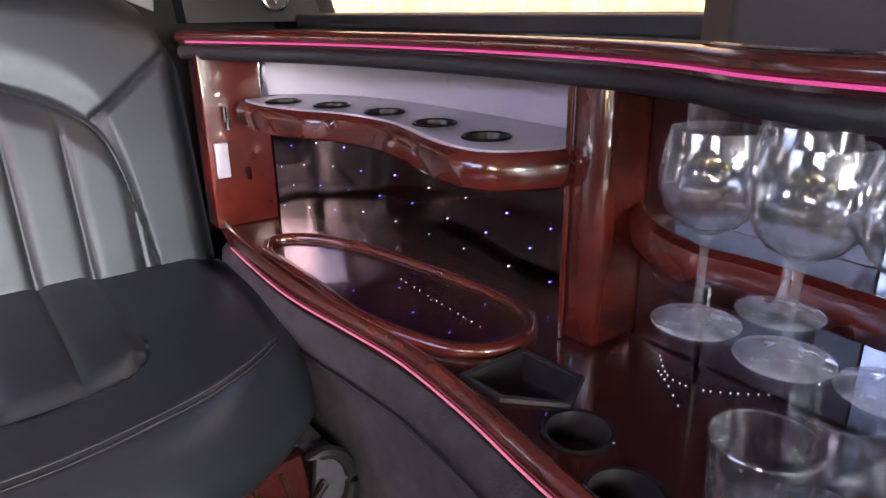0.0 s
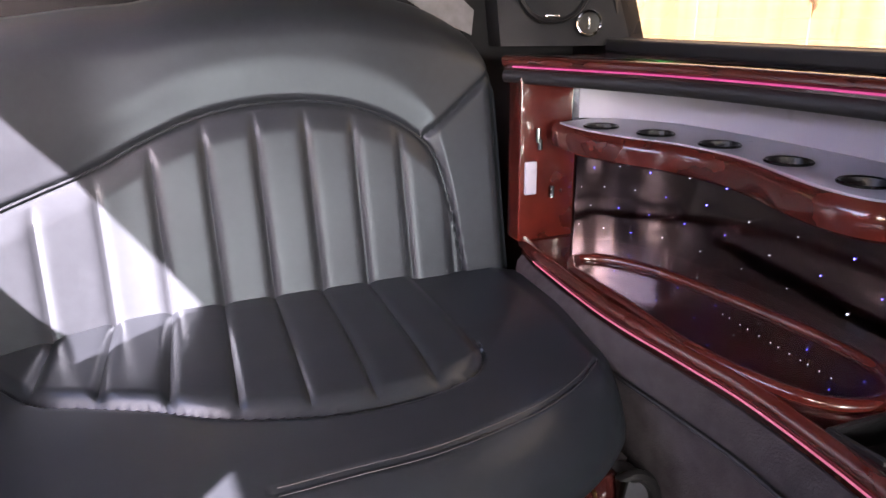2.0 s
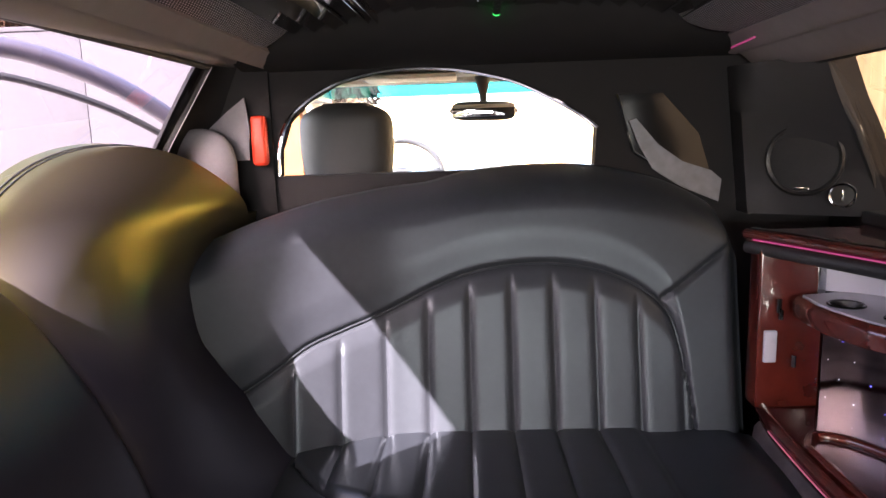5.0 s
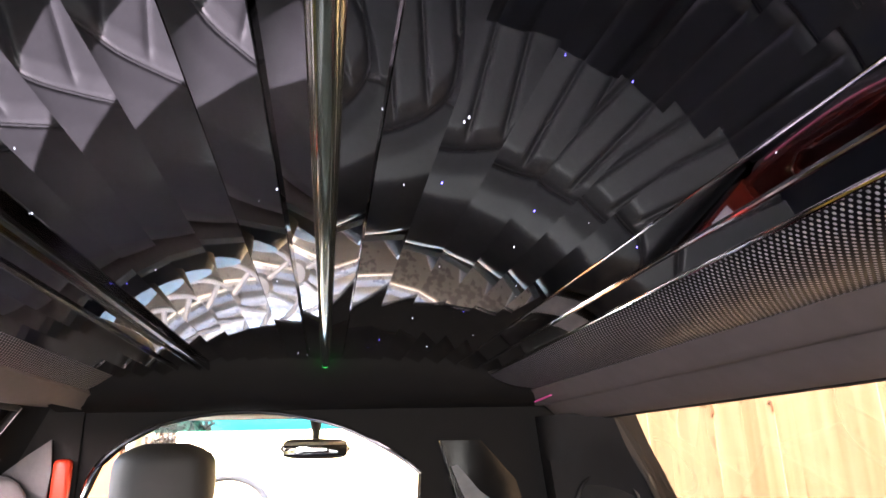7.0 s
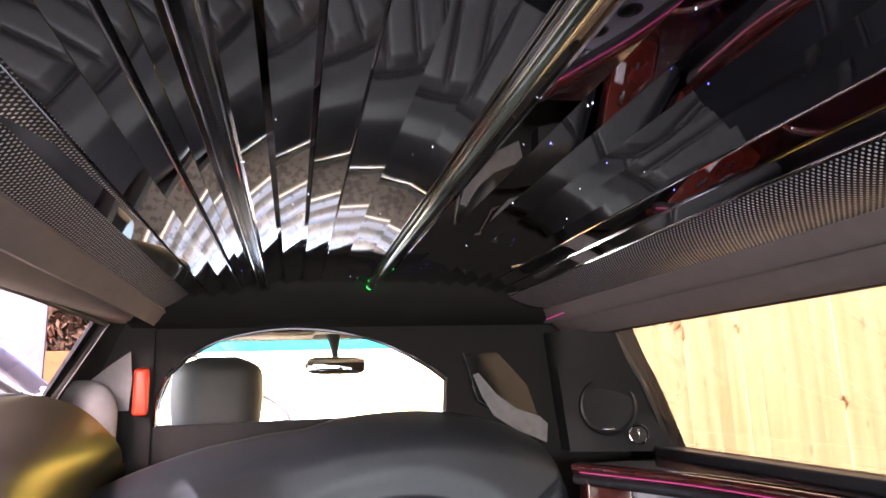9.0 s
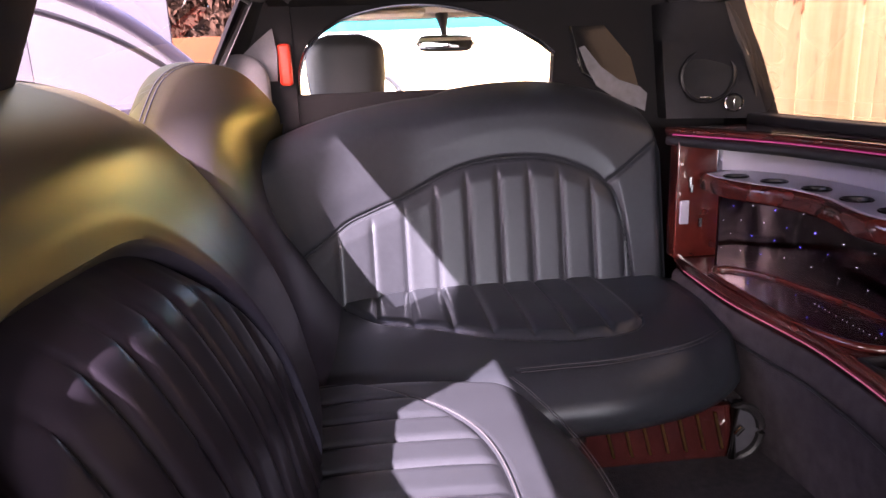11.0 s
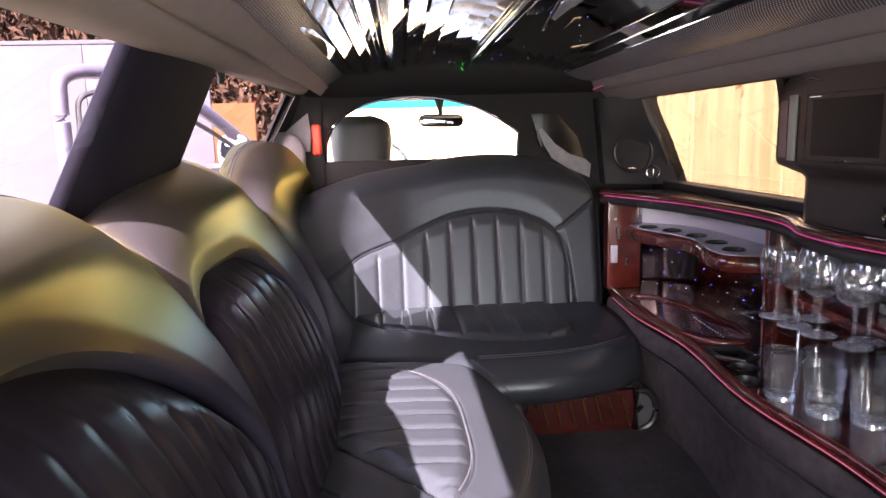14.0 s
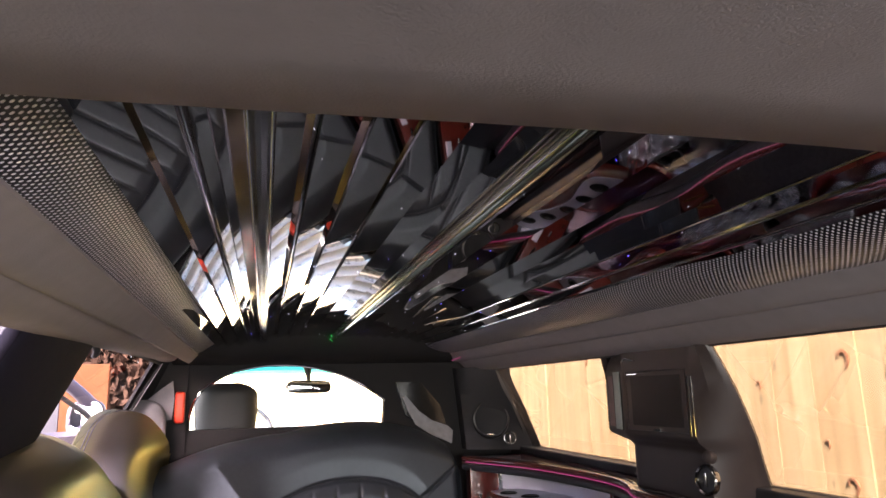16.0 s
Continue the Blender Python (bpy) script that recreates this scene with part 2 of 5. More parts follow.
def dotted(name, dark, bright, pitch):
    """Perforated metal: a staggered lattice of bright round beads on a dark sheet, laid in UV metres."""
    m = mat(name, dark, 0.35, metal=0.0, var=0)
    nt = m.node_tree
    b = nt.nodes["Principled BSDF"]
    uv = nt.nodes.new("ShaderNodeUVMap")
    rot = nt.nodes.new("ShaderNodeMapping")
    rot.inputs["Rotation"].default_value = (0, 0, radians(45))
    rot.inputs["Scale"].default_value = (1 / pitch, 1 / pitch, 1)
    nt.links.new(uv.outputs[0], rot.inputs[0])
    v = nt.nodes.new("ShaderNodeTexVoronoi")
    v.inputs["Scale"].default_value, v.inputs["Randomness"].default_value = 1.0, 0.0
    v.voronoi_dimensions = "2D"
    nt.links.new(rot.outputs[0], v.inputs["Vector"])
    r = nt.nodes.new("ShaderNodeMapRange")
    r.inputs[1].default_value, r.inputs[2].default_value = 0.20, 0.34
    r.inputs[3].default_value, r.inputs[4].default_value = 1.0, 0.0
    nt.links.new(v.outputs["Distance"], r.inputs[0])
    mx = nt.nodes.new("ShaderNodeMix")
    mx.data_type = "RGBA"
    mx.inputs[6].default_value, mx.inputs[7].default_value = (*dark, 1), (*bright, 1)
    nt.links.new(r.outputs[0], mx.inputs[0])
    nt.links.new(mx.outputs[2], b.inputs["Base Color"])
    bp = nt.nodes.new("ShaderNodeBump")
    bp.inputs["Strength"].default_value, bp.inputs["Distance"].default_value = 0.8, 0.002
    nt.links.new(r.outputs[0], bp.inputs["Height"])
    nt.links.new(bp.outputs[0], b.inputs["Normal"])
    return m


MESH = dotted("perforated_beaded_mesh", (0.008, 0.007, 0.012), (0.86, 0.82, 0.92), 0.0066)


def plank_mat(name):
    """Sun-warmed pine boards with streaky grain and dark knots, each board in its own tone."""
    m = bpy.data.materials.new(name)
    m.use_nodes = True
    nt = m.node_tree
    b = nt.nodes["Principled BSDF"]
    b.inputs["Roughness"].default_value = 0.75
    tc = nt.nodes.new("ShaderNodeTexCoord")
    oi = nt.nodes.new("ShaderNodeObjectInfo")
    off = nt.nodes.new("ShaderNodeVectorMath")
    off.operation = "ADD"
    sc = nt.nodes.new("ShaderNodeMath")
    sc.operation = "MULTIPLY"
    sc.inputs[1].default_value = 40.0
    nt.links.new(oi.outputs["Random"], sc.inputs[0])
    nt.links.new(tc.outputs["Object"], off.inputs[0])
    nt.links.new(sc.outputs[0], off.inputs[1])
    mp = nt.nodes.new("ShaderNodeMapping")
    mp.inputs["Scale"].default_value = (22, 22, 1.2)
    nt.links.new(off.outputs[0], mp.inputs[0])
    n = nt.nodes.new("ShaderNodeTexNoise")
    n.inputs["Scale"].default_value, n.inputs["Detail"].default_value = 1.0, 5
    nt.links.new(mp.outputs[0], n.inputs["Vector"])
    ramp = nt.nodes.new("ShaderNodeValToRGB")
    ramp.color_ramp.elements[0].position, ramp.color_ramp.elements[0].color = 0.3, (0.335, 0.222, 0.106, 1)
    ramp.color_ramp.elements[1].position, ramp.color_ramp.elements[1].color = 0.7, (0.465, 0.342, 0.192, 1)
    nt.links.new(n.outputs[0], ramp.inputs[0])
    sep = nt.nodes.new("ShaderNodeSeparateXYZ")
    nt.links.new(off.outputs[0], sep.inputs[0])
    com = nt.nodes.new("ShaderNodeCombineXYZ")
    nt.links.new(sep.outputs[1], com.inputs[0])
    nt.links.new(sep.outputs[2], com.inputs[1])
    mp2 = nt.nodes.new("ShaderNodeMapping")
    mp2.inputs["Scale"].default_value = (9.0, 4.2, 1)
    nt.links.new(com.outputs[0], mp2.inputs[0])
    v = nt.nodes.new("ShaderNodeTexVoronoi")
    v.voronoi_dimensions = "2D"
    v.inputs["Scale"].default_value = 1.0
    nt.links.new(mp2.outputs[0], v.inputs["Vector"])
    kr = nt.nodes.new("ShaderNodeMapRange")
    kr.inputs[1].default_value, kr.inputs[2].default_value = 0.05, 0.12
    kr.inputs[3].default_value, kr.inputs[4].default_value = 0.55, 1.0
    wob = nt.nodes.new("ShaderNodeTexNoise")
    wob.inputs["Scale"].default_value = 22.0
    nt.links.new(off.outputs[0], wob.inputs["Vector"])
    far = nt.nodes.new("ShaderNodeMath")
    far.operation = "MULTIPLY_ADD"
    far.inputs[1].default_value = 0.16
    nt.links.new(wob.outputs[0], far.inputs[0])
    nt.links.new(v.outputs["Distance"], far.inputs[2])
    pick = nt.nodes.new("ShaderNodeSeparateColor")
    nt.links.new(v.outputs["Color"], pick.inputs[0])
    few = nt.nodes.new("ShaderNodeMath")
    few.operation = "MULTIPLY_ADD"
    few.inputs[1].default_value, few.inputs[2].default_value = 0.22, -0.10
    nt.links.new(pick.outputs[0], few.inputs[0])
    knot = nt.nodes.new("ShaderNodeMath")
    knot.operation = "ADD"
    nt.links.new(far.outputs[0], knot.inputs[0])
    nt.links.new(few.outputs[0], knot.inputs[1])
    nt.links.new(knot.outputs[0], kr.inputs[0])
    tone = nt.nodes.new("ShaderNodeMapRange")
    tone.inputs[3].default_value, tone.inputs[4].default_value = 0.92, 1.06
    nt.links.new(oi.outputs["Random"], tone.inputs[0])
    k2 = nt.nodes.new("ShaderNodeMath")
    k2.operation = "MULTIPLY"
    nt.links.new(kr.outputs[0], k2.inputs[0])
    nt.links.new(tone.outputs[0], k2.inputs[1])
    mx = nt.nodes.new("ShaderNodeMix")
    mx.data_type, mx.blend_type = "RGBA", "MULTIPLY"
    mx.inputs[0].default_value = 1.0
    nt.links.new(ramp.outputs[0], mx.inputs[6])
    nt.links.new(k2.outputs[0], mx.inputs[7])
    nt.links.new(mx.outputs[2], b.inputs["Base Color"])
    return m


PLANK = plank_mat("pine_fence_boards")


# ---- mesh helpers ----
def to_ob(name, bm, material, smooth=True):
    me = bpy.data.meshes.new(name)
    bm.normal_update()
    bm.to_mesh(me)
    bm.free()
    me.materials.append(material)
    if smooth:
        me.polygons.foreach_set("use_smooth", [True] * len(me.polygons))
        me.set_sharp_from_angle(angle=radians(38))
    return new(name, me)


def part(name, bm, material, parent=None, label="", smooth=True):
    ob = to_ob(name, bm, material, smooth)
    if parent:
        ob.parent = parent
    if label:
        ob["label"] = label
    return ob


def empty(name, loc=(0, 0, 0)):
    ob = new(name)
    ob.location = loc
    ob.empty_display_size = 0.05
    return ob


def structure(name, bm, material, label="", category="", smooth=False):
    return tagged(to_ob(name, bm, material, smooth), label, category, kind="structure")


def box(lo, hi, bev=0.0, bm=None):
    out = bm or bmesh.new()
    r = bmesh.ops.create_cube(out, size=1)
    m = Matrix.Translation([(a + b) / 2 for a, b in zip(lo, hi)]) @ Matrix.Diagonal([b - a for a, b in zip(lo, hi)] + [1])
    bmesh.ops.transform(out, matrix=m, verts=r["verts"])
    if bev:
        bmesh.ops.bevel(out, geom=list({e for v in r["verts"] for e in v.link_edges}), offset=bev, segments=3, affect="EDGES", profile=0.5)
    return out


def smooth_pts(pts, n):
    """n points on a Catmull-Rom curve through pts."""
    p = [np.array(q, float) for q in pts]
    p = [2 * p[0] - p[1]] + p + [2 * p[-1] - p[-2]]
    segs, out = len(p) - 3, []
    for i in range(n):
        s = i / (n - 1) * segs
        k = min(int(s), segs - 1)
        t = s - k
        a, b, c, d = p[k : k + 4]
        out.append(0.5 * (2 * b + (c - a) * t + (2 * a - 5 * b + 4 * c - d) * t * t + (3 * b - a - 3 * c + d) * t**3))
    return out


def loft(loops, cap=True, close=True, bm=None):
    """Joins loops of points into a skin; the loops are closed rings where close is set."""
    out = bm or bmesh.new()
    rows = [[out.verts.new(tuple(p)) for p in loop] for loop in loops]
    n = len(rows[0])
    for a, b in zip(rows, rows[1:]):
        for i in range(n if close else n - 1):
            j = (i + 1) % n
            out.faces.new((a[i], a[j], b[j], b[i]))
    if cap and close:
        out.faces.new(rows[0][::-1])
        out.faces.new(rows[-1])
    return out


def tube(path, r, seg=10, bm=None, closed=False):
    """A round rod along a path of points."""
    pts = [Vector(p) for p in path]
    loops = []
    for i, p in enumerate(pts):
        a = pts[i - 1] if i or closed else p
        b = pts[(i + 1) % len(pts)] if i < len(pts) - 1 or closed else p
        t = (b - a).normalized()
        u = t.cross(Vector((0, 0, 1)))
        u = u.normalized() if u.length > 1e-4 else Vector((1, 0, 0))
        v = t.cross(u)
        rad = r[i] if isinstance(r, (list, tuple)) else r
        loops.append([p + rad * (math.cos(k * math.tau / seg) * u + math.sin(k * math.tau / seg) * v) for k in range(seg)])
    if closed:
        loops.append(loops[0])
    return loft(loops, cap=not closed, bm=bm)


def lathe(profile, seg=32, bm=None, at=(0, 0, 0)):
    """Turns a profile of (radius, height) round the z axis."""
    out = bm or bmesh.new()
    x0, y0, z0 = at
    rows = []
    for r, z in profile:
        if r < 1e-5:
            rows.append([out.verts.new((x0, y0, z0 + z))])
        else:
            rows.append([out.verts.new((x0 + r * math.cos(k * math.tau / seg), y0 + r * math.sin(k * math.tau / seg), z0 + z)) for k in range(seg)])
    for a, b in zip(rows, rows[1:]):
        for k in range(seg):
            j = (k + 1) % seg
            if len(a) == 1 and len(b) == 1:
                continue
            if len(a) == 1:
                out.faces.new((a[0], b[k], b[j]))
            elif len(b) == 1:
                out.faces.new((a[k], a[j], b[0]))
            else:
                out.faces.new((a[k], a[j], b[j], b[k]))
    bmesh.ops.recalc_face_normals(out, faces=out.faces)
    return out


def ribbon(curve, offs, bm=None):
    """Sweeps an open or closed cross-section of (outward, up) offsets along a plan curve of (x, y, z); outward points to -x of travel towards -y."""
    pts = [Vector(p) for p in curve]
    loops = []
    for i, p in enumerate(pts):
        t = (pts[min(i + 1, len(pts) - 1)] - pts[max(i - 1, 0)])
        t.z = 0
        t.normalize()
        nrm = Vector((t.y, -t.x, 0))
        loops.append([p + nrm * o + Vector((0, 0, u)) for o, u in offs])
    out = loft(loops, cap=True, close=True, bm=bm)
    bmesh.ops.recalc_face_normals(out, faces=out.faces)
    return out


def slab(poly, z0, z1, bev=0.0, bm=None):
    """An upright prism over a plan polygon."""
    out = bm or bmesh.new()
    lo = [out.verts.new((x, y, z0)) for x, y in poly]
    hi = [out.verts.new((x, y, z1)) for x, y in poly]
    n = len(poly)
    out.faces.new(lo[::-1])
    top = out.faces.new(hi)
    for i in range(n):
        j = (i + 1) % n
        out.faces.new((lo[i], lo[j], hi[j], hi[i]))
    bmesh.ops.recalc_face_normals(out, faces=out.faces)
    if bev:
        bmesh.ops.bevel(out, geom=[e for e in top.edges], offset=bev, segments=3, affect="EDGES", profile=0.5)
    return out


def interp(x, pts):
    return float(np.interp(x, [p[0] for p in pts], [p[1] for p in pts]))


def curve_fn(pts, n=400):
    """A smooth function of one number through the given pairs."""
    c = smooth_pts(pts, n)
    cx, cy = [p[0] for p in c], [p[1] for p in c]
    return lambda x: float(np.interp(x, cx, cy))


def smoothstep(a, b, x):
    t = min(max((x - a) / (b - a), 0.0), 1.0)
    return t * t * (3 - 2 * t)


def cut(ob, cutter):
    """Takes a cutter bmesh out of an object's mesh."""
    me = bpy.data.meshes.new("cutter")
    cutter.to_mesh(me)
    cutter.free()
    tool = new("cutter", me)
    mod = ob.modifiers.new("cut", "BOOLEAN")
    mod.object, mod.operation, mod.solver = tool, "DIFFERENCE", "EXACT"
    done = bpy.data.meshes.new_from_object(ob.evaluated_get(bpy.context.evaluated_depsgraph_get()))
    ob.modifiers.clear()
    ob.data = done
    bpy.data.objects.remove(tool)
    return ob


def drum(x, y, z0, z1, r, bm):
    """Adds a plain upright cylinder to a cutter."""
    rows = [[(x + r * math.cos(a), y + r * math.sin(a), z) for a in np.linspace(0, math.tau, 40, endpoint=False)] for z in (z0, z1)]
    return loft(rows, bm=bm)


def split_part(ob_name, bm, picked, material, parent, label=""):
    """Moves the picked faces of bm into a part of their own; returns it."""
    keep = bmesh.new()
    vmap = {}
    for f in picked:
        vs = []
        for v in f.verts:
            if v not in vmap:
                vmap[v] = keep.verts.new(v.co)
            vs.append(vmap[v])
        keep.faces.new(vs)
    bmesh.ops.delete(bm, geom=list(picked), context="FACES")
    return part(ob_name, keep, material, parent, label)

# ---- the car's shell ----
FLOOR = 0.09
Y0, Y1 = -1.30, 3.00        # the saloon: rear wall, divider


def wall_x(z):
    """Half width of the inclined window wall at a height."""
    return 0.83 - 0.5 * (z - 0.84)


def side_panel(name, outline, side, thick, material, label, category="wall panel"):
    """A panel of the inclined side wall from a (y, z) outline; side is +1 right, -1 left."""
    bm = bmesh.new()
    a = [bm.verts.new((side * wall_x(z), y, z)) for y, z in outline]
    b = [bm.verts.new((side * (wall_x(z) + thick), y, z)) for y, z in outline]
    n = len(outline)
    bm.faces.new(a)
    bm.faces.new(b[::-1])
    for i in range(n):
        j = (i + 1) % n
        bm.faces.new((a[i], a[j], b[j], b[i]))
    bmesh.ops.recalc_face_normals(bm, faces=bm.faces)
    return structure(name, bm, material, label, category)


structure("floor", box((-0.95, Y0 - 0.1, FLOOR - 0.06), (0.95, 4.9, FLOOR)), CARPET, "dark charcoal carpet floor of the saloon", "floor")
structure("ground", box((-60, -60, -0.40), (60, 60, -0.35)), GROUND, "pale concrete ground outside the car", "ground")
structure("wall_rear", box((-0.95, Y0 - 0.06, FLOOR), (0.95, Y0, 0.79)), BLACKLINER, "black rear wall closing the saloon", "wall")
structure("wall_rear_top", box((-0.95, Y0 - 0.06, 1.21), (0.95, Y0, 1.40)), BLACKLINER, "black header over the rear window", "wall")
structure("pillar_rear_left", box((-0.95, Y0 - 0.06, 0.79), (-0.63, Y0, 1.21)), BLACKLINER, "black rear window post", "pillar")
structure("pillar_rear_right", box((0.63, Y0 - 0.06, 0.79), (0.95, Y0, 1.21)), BLACKLINER, "black rear window post", "pillar")

# lower side walls up to the belt line
for side, nm in ((1, "wall_right"), (-1, "wall_left")):
    lo, hi = sorted((side * 0.832, side * 0.93))
    structure(nm, box((lo, Y0, FLOOR), (hi, 3.06, 0.838)), VINYL, "black trimmed lower side wall", "wall")

# window pillars and posts, right side
bm = bmesh.new()
edge_w = smooth_pts([(0.835, 2.790, 0.835), (0.790, 2.772, 0.93), (0.742, 2.757, 1.03), (0.708, 2.757, 1.10), (0.680, 2.765, 1.185)], 14)
loops = []
for p in edge_w:
    z = p[2]
    q = np.array((0.60 - 0.10 * (z - 0.84), 2.930, z))
    loops.append([p, p + (q - p) * 0.35, p + (q - p) * 0.7, q, (q[0], 2.999, z), (p[0] + 0.06, 2.999, z), (p[0] + 0.06, p[1], z)])
bm = loft(loops)
bmesh.ops.recalc_face_normals(bm, faces=bm.faces)
structure("pillar_right_front", bm, VINYL, "black trim panel beside the divider", "wall panel", smooth=True)
side_panel("pillar_right_rear", [(-0.55, 0.84), (-1.30, 0.84), (-1.30, 1.178), (-0.55, 1.178)], 1, 0.05, VINYL, "black rear quarter panel")
# left side: the rear doorway and the front side window are open
side_panel("sill_left", [(3.06, 0.84), (Y0, 0.84), (Y0, 0.90), (3.06, 0.90)], -1, 0.06, VINYL, "black belt line sill", "sill")
flange = smooth_pts([(-0.850, 2.735, 0.84), (-0.808, 2.752, 0.95), (-0.740, 2.790, 1.10), (-0.705, 2.822, 1.18), (-0.676, 2.850, 1.245)], 14)
bm = loft([[p, (p[0] + 0.012, p[1] - 0.008, p[2]), (p[0] + 0.022, 2.94, p[2]), (p[0] + 0.05, 2.985, p[2]), (-0.56, 2.986, p[2]), (-0.56, 2.999, p[2]), (p[0], 2.999, p[2])] for p in flange])
bmesh.ops.recalc_face_normals(bm, faces=bm.faces)
structure("pillar_left_front", bm, BLACKLINER, "black front quarter trim panel", "wall panel", smooth=True)
side_panel("pillar_left_rear", [(0.50, 0.90), (-1.30, 0.90), (-1.30, 1.23), (0.345, 1.23)], -1, 0.05, VINYL, "black rear quarter panel")


def round_pillar(name, front, rear, side, thick, material, label):
    """A padded pillar from its front and rear edges, (y, z) each."""
    loops = []
    n = 12
    f = smooth_pts(front, n)
    r = smooth_pts(rear, n)
    for (yf, zf), (yr, zr) in zip(f, r):
        z = (zf + zr) / 2
        x = wall_x(z)
        ring = []
        for k in range(32):
            a = k / 32 * math.tau
            cy, cx = math.cos(a), math.sin(a)
            cy = math.copysign(abs(cy) ** 0.85, cy)
            cx = math.copysign(abs(cx) ** 0.9, cx)
            ring.append((side * (x + 0.045 + (thick if cx < 0 else 0.012) * cx), (yf + yr) / 2 + (yf - yr) / 2 * cy, z))
        loops.append(ring)
    bm = loft(loops)
    bmesh.ops.recalc_face_normals(bm, faces=bm.faces)
    return structure(name, bm, material, label, "pillar", smooth=True)


round_pillar("pillar_left", [(1.760, 0.86), (1.750, 0.97), (1.738, 1.09), (1.725, 1.21)], [(1.205, 0.86), (1.208, 0.97), (1.212, 1.09), (1.218, 1.21)], -1, 0.050, PILLARCLOTH,
             "wide upright padded blue-black door pillar")

# roof slab and the headliner coves
structure("roof", box((-0.82, Y0 - 0.1, 1.42), (0.82, 4.0, 1.46)), BLACKLINER, "car roof shell", "roof")
for side, nm in ((1, "roof_side_right"), (-1, "roof_side_left")):
    mouth = [(0.80, 1.42), (0.74, 1.25), (0.70, 1.172)] if side > 0 else [(0.80, 1.42), (0.76, 1.31), (0.70, 1.235)]
    prof = [(0.668, 1.172 if side > 0 else 1.188), (0.640, 1.176 if side > 0 else 1.186), (0.612, 1.190), (0.592, 1.208), (0.580, 1.216), (0.572, 1.212), (0.560, 1.214), (0.545, 1.226), (0.530, 1.240), (0.520, 1.246),
            (0.530, 1.30), *mouth]
    climb = 0.0 if side > 0 else 0.022
    bm = loft([[(side * x, y, z + climb * (y - 1.15) * (smoothstep(0.55, 0.60, x) if z < 1.24 else 0.0)) for x, z in prof] for y in np.linspace(Y0, 2.97, 40)])
    bmesh.ops.recalc_face_normals(bm, faces=bm.faces)
    structure(nm, bm, HEADLINER, "padded grey-brown headliner valance over the windows", "headliner", smooth=True)

# ceiling: long smoked mirror strips, each tilted a few degrees from the next, stepping down to both sides of the light rod
STRIP, MID = 0.0455, 0.0400


def skew(y):
    """The strips and the rod run a little askew, further left towards the rear."""
    return -0.025 * (2.8 - y)


TILT_LEFT = [13.3, 5.2, -2.8, -9.5, -16.0, -22.0, -27.0, -31.0, -34.0, -36.0]
TILT_RIGHT = [10.5, 2.1, -7.1, -15.0, -22.0, -28.0, -32.0, -22.0, -30.0, -30.0]


def strip_row(tilts):
    """(inner x, outer x, inner z, outer z) of each strip, from the rod outwards."""
    out = []
    for i, deg in enumerate(tilts):
        a = MID + (i - 1) * STRIP if i else 0.0
        b = MID + i * STRIP
        half = (b - a) / 2 * math.tan(radians(deg))
        out.append((a, b, 1.318 - half, 1.318 + half) if i < 7 else (a, b, 1.310, 1.310 + 2 * half))
    return out


ROWS = {1: strip_row(TILT_RIGHT), -1: strip_row(TILT_LEFT)}


def strip_z(x, y=1.0):
    """The height of the mirror strips at a place."""
    x -= skew(y)
    for a, b, za, zb in ROWS[1 if x >= 0 else -1]:
        if a <= abs(x) < b:
            return za + (abs(x) - a) / (b - a) * (zb - za)
    return 1.30


bm = bmesh.new()


def strip(bm, sec):
    ends = [[bm.verts.new((x + skew(y), y, z)) for x, z in sec] for y in (Y0, 2.83)]
    n = len(sec)
    for k in range(n):
        j = (k + 1) % n
        bm.faces.new((ends[0][k], ends[0][j], ends[1][j], ends[1][k]))
    bm.faces.new(ends[0][::-1])
    bm.faces.new(ends[1])


for side in (1, -1):
    for a, b, za, zb in ROWS[side]:
        strip(bm, [(side * x, z) for x, z in ((a + 0.0002, za), (b - 0.0002, zb), (b - 0.0002, 1.355), (a + 0.0002, 1.355))])
bmesh.ops.recalc_face_normals(bm, faces=bm.faces)
structure("ceiling", bm, BLACKMIRROR, "mirrored ceiling of long smoked strips at stepped angles", "ceiling")

for side, nm in ((1, "trim_mesh_right"), (-1, "trim_mesh_left")):
    bm = bmesh.new()
    prof = smooth_pts([(0.395, 1.290), (0.42, 1.270), (0.47, 1.253), (0.522, 1.247)] if side > 0 else [(0.440, 1.296), (0.465, 1.286), (0.50, 1.262), (0.535, 1.246)], 8)
    lens = np.concatenate([[0], np.cumsum([np.linalg.norm(b - a) for a, b in zip(prof, prof[1:])])])
    ys = np.linspace(Y0, 2.84, 12)
    rows = [[bm.verts.new((side * x, y, z)) for x, z in prof] for y in ys]
    uv = bm.loops.layers.uv.new("UVMap")
    for i in range(len(ys) - 1):
        for k in range(len(prof) - 1):
            f = bm.faces.new((rows[i][k], rows[i + 1][k], rows[i + 1][k + 1], rows[i][k + 1]))
            for l, (ii, kk) in zip(f.loops, ((i, k), (i + 1, k), (i + 1, k + 1), (i, k + 1))):
                l[uv].uv = (lens[kk], ys[ii])
    structure(nm, bm, MESH, "perforated beaded metal mesh cove beside the ceiling", "mesh trim", smooth=True)
    for i in (6, 7, 8) if side > 0 else ():
        _, x, _, z = ROWS[side][i]
        bead = [(side * (x - 0.0003) + skew(y), y, z - 0.0012) for y in (Y0, 0.8, 2.828)]
        tagged(to_ob("ceiling_rail", tube(bead, 0.0016 if i < 7 else 0.0024, 8), CHROME), "thin chrome bead along a mirror strip's edge", "rail", "ceiling rails")
